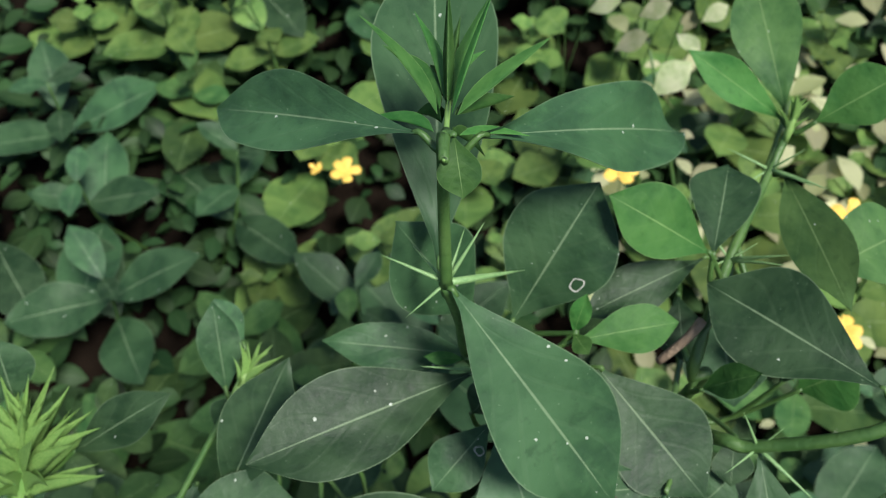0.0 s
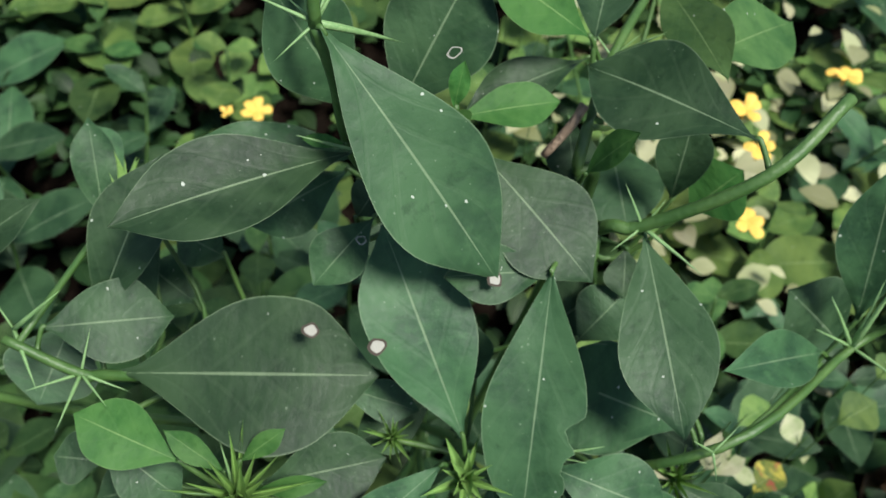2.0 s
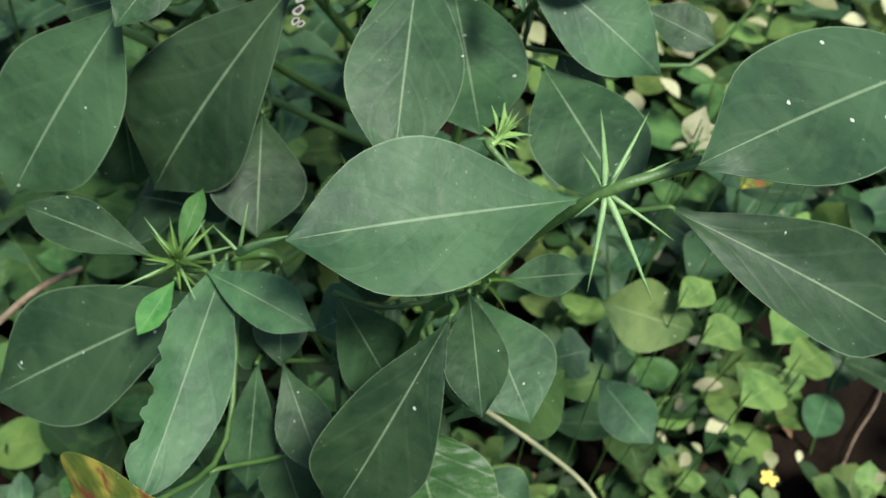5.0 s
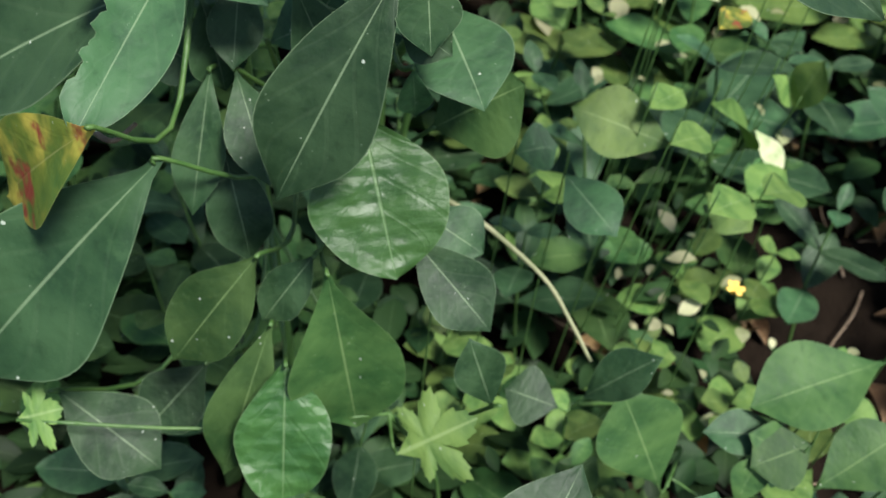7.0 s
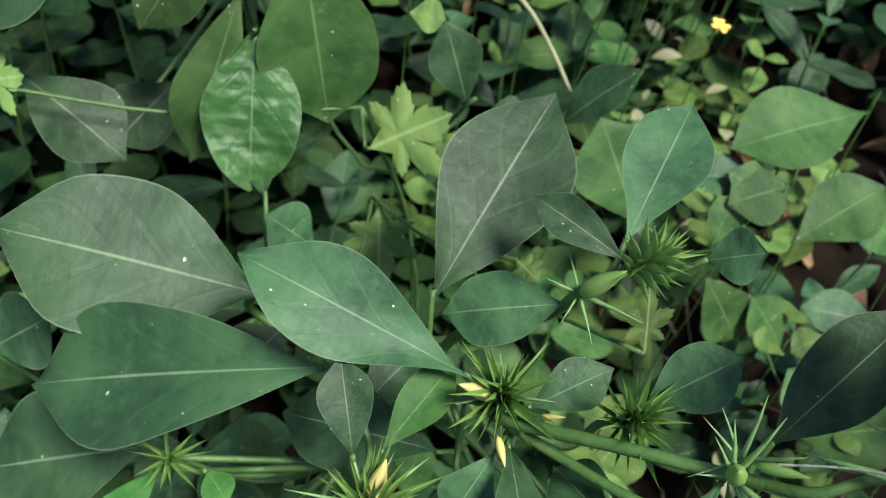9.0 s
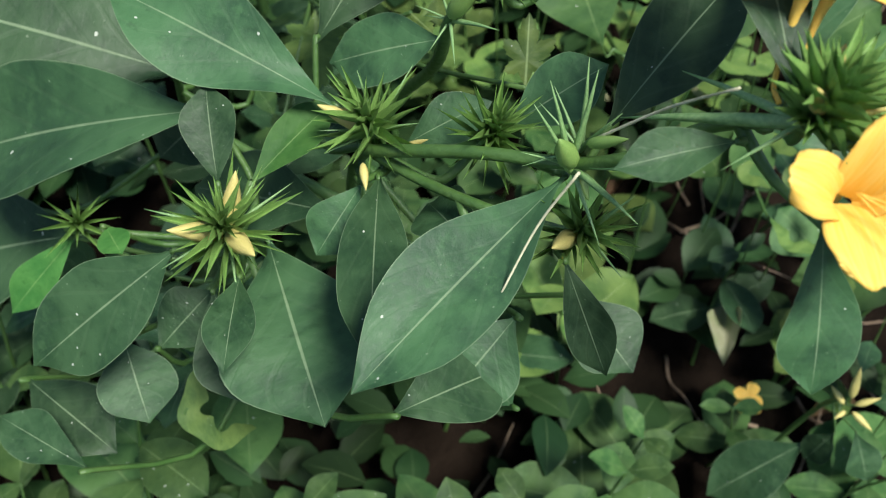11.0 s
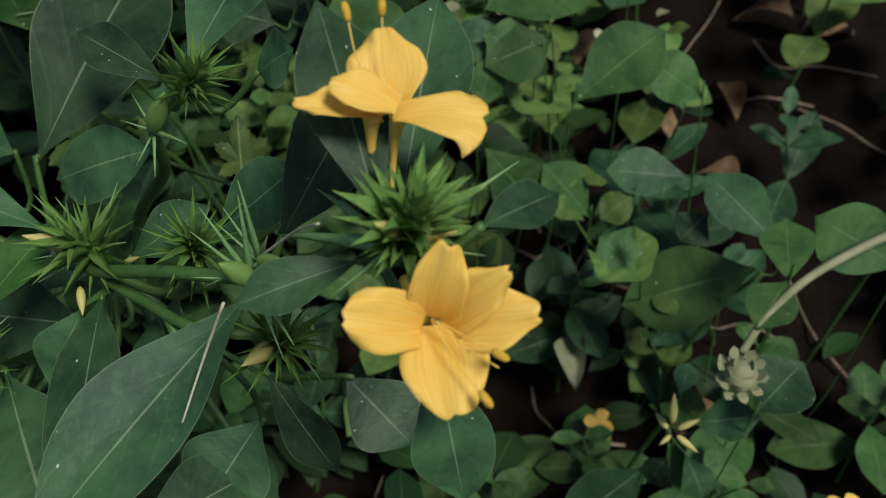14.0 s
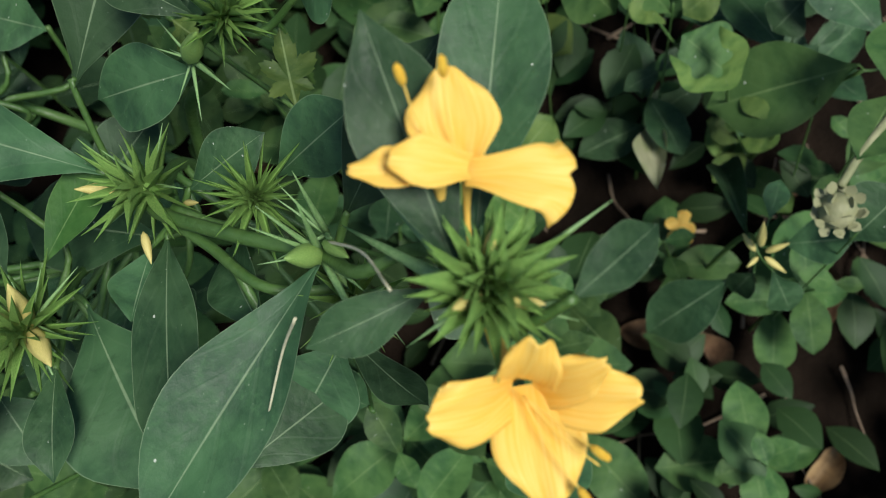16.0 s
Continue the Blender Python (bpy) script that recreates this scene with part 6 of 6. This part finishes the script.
leaf(PALE, (0.2619, 0.1480, 0.3608), (0.2812, 0.1609, 0.3641), 0.0180, (-0.07, -0.15, 0.99), 0.1, 'l')
leaf(PALE, (0.2945, 0.1299, 0.3358), (0.3181, 0.1399, 0.3448), 0.0257, (-0.26, -0.23, 0.94), 0.1, 'l')
leaf(PALE, (0.2411, 0.0962, 0.3162), (0.2613, 0.1123, 0.3192), 0.0201, (-0.08, -0.09, 0.99), 0.1, 's')
leaf(PALE, (0.3098, 0.1031, 0.2526), (0.3182, 0.1078, 0.2902), 0.0276, (-0.81, -0.53, 0.25), 0.1, 'l')
leaf(PALE, (0.3169, 0.1502, 0.3544), (0.3303, 0.1607, 0.3628), 0.0182, (-0.34, -0.29, 0.90), 0.1, 'l')
leaf(PALE, (0.2043, 0.1004, 0.3513), (0.2172, 0.1079, 0.3568), 0.0103, (-0.25, -0.25, 0.93), 0.1, 'w')
leaf(PALE, (0.2734, 0.1221, 0.3215), (0.2625, 0.1355, 0.3413), 0.0147, (0.05, -0.82, 0.58), 0.1, 'w')
leaf(PALE, (0.1823, -0.0003, 0.3358), (0.2032, 0.0167, 0.3351), 0.0187, (0.10, -0.08, 0.99), 0.1, 'l')
leaf(PALE, (0.1933, -0.0150, 0.3271), (0.2170, -0.0036, 0.3235), 0.0218, (0.20, -0.10, 0.97), 0.1, 'l')
leaf(PALE, (0.2532, -0.0101, 0.2903), (0.2860, 0.0139, 0.2697), 0.0273, (0.42, 0.19, 0.89), 0.1, 'l')
leaf(PALE, (0.2152, -0.0385, 0.3037), (0.2425, -0.0198, 0.2969), 0.0254, (0.21, 0.04, 0.98), 0.1, 'l')
leaf(PALE, (0.2120, 0.1163, 0.3639), (0.2023, 0.0983, 0.3513), 0.0153, (-0.23, -0.47, 0.85), 0.1, 'w')
CLIMBER = own_weed(0.1, -0.12, [(0.0632, -0.1492, 0.2872), (0.0707, -0.1791, 0.2655)], "climbing vine with jagged lobed light green leaves", "vine", "vine")
lobed(CLIMBER, (0.0676, -0.1630, 0.2775), (0.1010, -0.1510, 0.2900), 0.052, (-0.06, -0.51, 0.86))
lobed(CLIMBER, (0.0737, -0.1830, 0.2660), (0.0760, -0.2110, 0.2455), 0.042, (-0.06, -0.51, 0.86))
lobed(CLIMBER, (-0.0834, -0.1669, 0.3001), (-0.0664, -0.1604, 0.2998), 0.036, (-0.06, -0.51, 0.86))
lobed(CLIMBER, (0.1203, -0.2472, 0.3201), (0.1281, -0.2543, 0.3185), 0.015, (-0.07, -0.48, 0.87))
lobed(CLIMBER, (0.1572, -0.2833, 0.3260), (0.1569, -0.2676, 0.3400), 0.0190, (0.03, -0.44, 0.90))
leaf(CLIMBER, (0.0795, -0.1024, 0.3009), (0.0960, -0.1040, 0.3001), 0.0160, (-0.06, -0.51, 0.86), 0.1, 'l')
RIGHT = own_weed(0.33, -0.2, [(0.3683, -0.2072, 0.1530), (0.3233, -0.1927, 0.1205)], "weed with rounded insect-eaten leaves")
leaf(RIGHT, (0.3659, -0.2065, 0.1573), (0.3060, -0.2018, 0.1220), 0.0437, (-0.50, -0.32, 0.81), 0.1, 'm')
leaf(RIGHT, (0.3624, -0.2394, 0.1938), (0.3716, -0.2032, 0.1919), 0.0234, (-0.14, 0.09, 0.99), 0.1, 'm')
leaf(RIGHT, (0.3628, -0.2370, 0.1928), (0.3376, -0.2693, 0.2060), 0.0216, (0.20, 0.23, 0.95), 0.1, 'm')
leaf(RIGHT, (0.3781, -0.1982, 0.1623), (0.3507, -0.1550, 0.1691), 0.0279, (-0.24, -0.30, 0.92), 0.1, 'n')
leaf(RIGHT, (0.3188, -0.1938, 0.1325), (0.2958, -0.1736, 0.1455), 0.0331, (0.04, -0.51, 0.86), 0.1, 'm')
leaf(RIGHT, (0.2914, -0.1665, 0.1526), (0.2666, -0.1533, 0.1814), 0.0271, (0.33, -0.72, 0.61), 0.1, 'm')
leaf(RIGHT, (0.3142, -0.1595, 0.1610), (0.2966, -0.1672, 0.1515), 0.0188, (-0.27, -0.44, 0.86), 0.1, 'l')
leaf(RIGHT, (0.2340, -0.1512, 0.2166), (0.2431, -0.1338, 0.2361), 0.0175, (-0.16, -0.70, 0.70), 0.1, 'm')
leaf(RIGHT, (0.3444, -0.1535, 0.1644), (0.3005, -0.1467, 0.1659), 0.0257, (-0.03, -0.41, 0.91), 0.1, 'n')
leaf(RIGHT, (0.4177, -0.2300, 0.1858), (0.3872, -0.1997, 0.1869), 0.0362, (-0.28, -0.31, 0.91), 0.1, 'm')
leaf(RIGHT, (0.3386, -0.2916, 0.1760), (0.3584, -0.2775, 0.1928), 0.0274, (-0.41, -0.40, 0.82), 0.1, 'n')
leaf(RIGHT, (0.3519, -0.1674, 0.1531), (0.3378, -0.1758, 0.1414), 0.0221, (-0.37, -0.48, 0.79), 0.1, 'n')
leaf(RIGHT, (0.3485, -0.1287, 0.1957), (0.3191, -0.1183, 0.2147), 0.0271, (0.23, -0.65, 0.72), 0.1, 'm')
leaf(RIGHT, (0.2664, -0.1323, 0.2322), (0.2380, -0.1259, 0.2423), 0.0225, (0.17, -0.55, 0.82), 0.1, 'm')
eaten_leaf(BROAD, (0.2640, -0.1277, 0.2100), 0.0190, 0.6)
eaten_leaf(RIGHT, (0.2833, -0.1650, 0.1700), 0.0149, 2.2)
eaten_leaf(RIGHT, (0.3024, -0.1963, 0.1600), 0.0164, -0.4)
eaten_leaf(CLIMBER, (0.0584, -0.3350, 0.2100), 0.0152, 1.2)
BUDDING = own_weed(0.3, -0.26, [(0.3112, -0.2820, 0.1539)], "young spiny plant with cream flower buds", "seedling", "plant")
leaf(BUDDING, (0.3064, -0.2832, 0.1066), (0.2692, -0.2961, 0.0633), 0.0300, (-0.62, -0.43, 0.66), 0.1, 'n')
leaf(BUDDING, (0.3072, -0.2774, 0.1505), (0.3189, -0.2094, 0.0649), 0.0162, (-0.09, 0.79, 0.61), 0.1, 'n')
leaf(BUDDING, (0.3182, -0.2896, 0.1357), (0.3278, -0.3034, 0.1153), 0.0169, (0.13, -0.79, 0.60), 0.1, 'n')
leaf(BUDDING, (0.3211, -0.2819, 0.1491), (0.3461, -0.2866, 0.1629), 0.0194, (-0.50, -0.19, 0.84), 0.1, 'n')
leaf(BUDDING, (0.3146, -0.2735, 0.1587), (0.3233, -0.2556, 0.1569), 0.0110, (0.01, 0.09, 1.00), 0.1, 'n')
leaf(BUDDING, (0.3128, -0.2865, 0.1258), (0.3074, -0.2884, 0.0996), 0.0146, (-0.74, -0.65, 0.20), 0.1, 'n')
bud(BUDDING, (0.3091, -0.2839, 0.1494), (0.3053, -0.2749, 0.1489), 0.36, True)
bud(BUDDING, (0.3103, -0.2836, 0.1545), (0.3092, -0.2780, 0.1720), 0.24, True)
bud(BUDDING, (0.3123, -0.2852, 0.1517), (0.3212, -0.2847, 0.1592), 0.3, True)
bud(BUDDING, (0.3106, -0.2855, 0.1464), (0.3049, -0.2898, 0.1467), 0.36, True)
bud(BUDDING, (0.3127, -0.2863, 0.1480), (0.3214, -0.2934, 0.1443), 0.3, True)
SEED = own_weed(0.44, -0.18, [(0.4179, -0.2192, 0.2011)], "grey-green stalk with a dried seed head", "seed_stalk", "plant")
stem(SEED, [(0.4179, -0.2192, 0.2011), (0.3965, -0.2264, 0.1986), (0.3683, -0.2404, 0.1961), (0.3436, -0.2626, 0.2031), (0.3299, -0.2785, 0.2048)], 0.0022, 0.0016, STRAW)
seed_head(SEED, (0.3283, -0.2868, 0.2015), 0.0085)
stem(BROAD, [(0.0810, -0.0388, 0.3070), (0.1017, -0.0532, 0.3054), (0.1332, -0.0714, 0.2882), (0.1471, -0.0902, 0.2783), (0.1584, -0.1022, 0.2634)], 0.0014, 0.001, STRAW, "dry_stalk", False)

for spot_no, (p, size) in enumerate((((-0.0798, 0.4403, 0.2689), 0.024), ((0.1239, 0.3699, 0.3740), 0.026), ((0.2464, 0.2985, 0.4287), 0.02), ((0.2432, 0.2372, 0.3967), 0.022), ((0.2573, 0.2809, 0.4112), 0.02), ((0.3429, 0.3597, 0.3949), 0.022), ((0.3988, -0.3072, 0.0967), 0.02), ((0.2925, -0.2458, 0.0718), 0.02), ((-0.1067, 0.4568, 0.2494), 0.012), ((0.2295, -0.0680, 0.2828), 0.009))):
    loose_flower(p, size, spot_no)
for k in range(46):
    rng = random.Random(500 + k)
    x, y = rng.uniform(0.05, 0.55), rng.uniform(-0.4, 0.3)
    fallen_leaf((x, y, ground_z(x, y) + 0.004), rng.uniform(0.025, 0.055), rng)
bleached = fallen_leaf((0.2868, -0.2163, 0.0577), 0.036, random.Random(3))
bleached.data = blade("lit_bleached_leaf", LIT_BLEACHED, nu=10, nv=6, fold=0.6, arch=0.15, wavy=0.12, curl=0.8)
bleached["label"] = "curled pale dry leaf on the soil"
for k in range(60):
    rng = random.Random(700 + k)
    litter_twig(rng.uniform(0.15, 0.6), rng.uniform(-0.4, 0.2), rng)
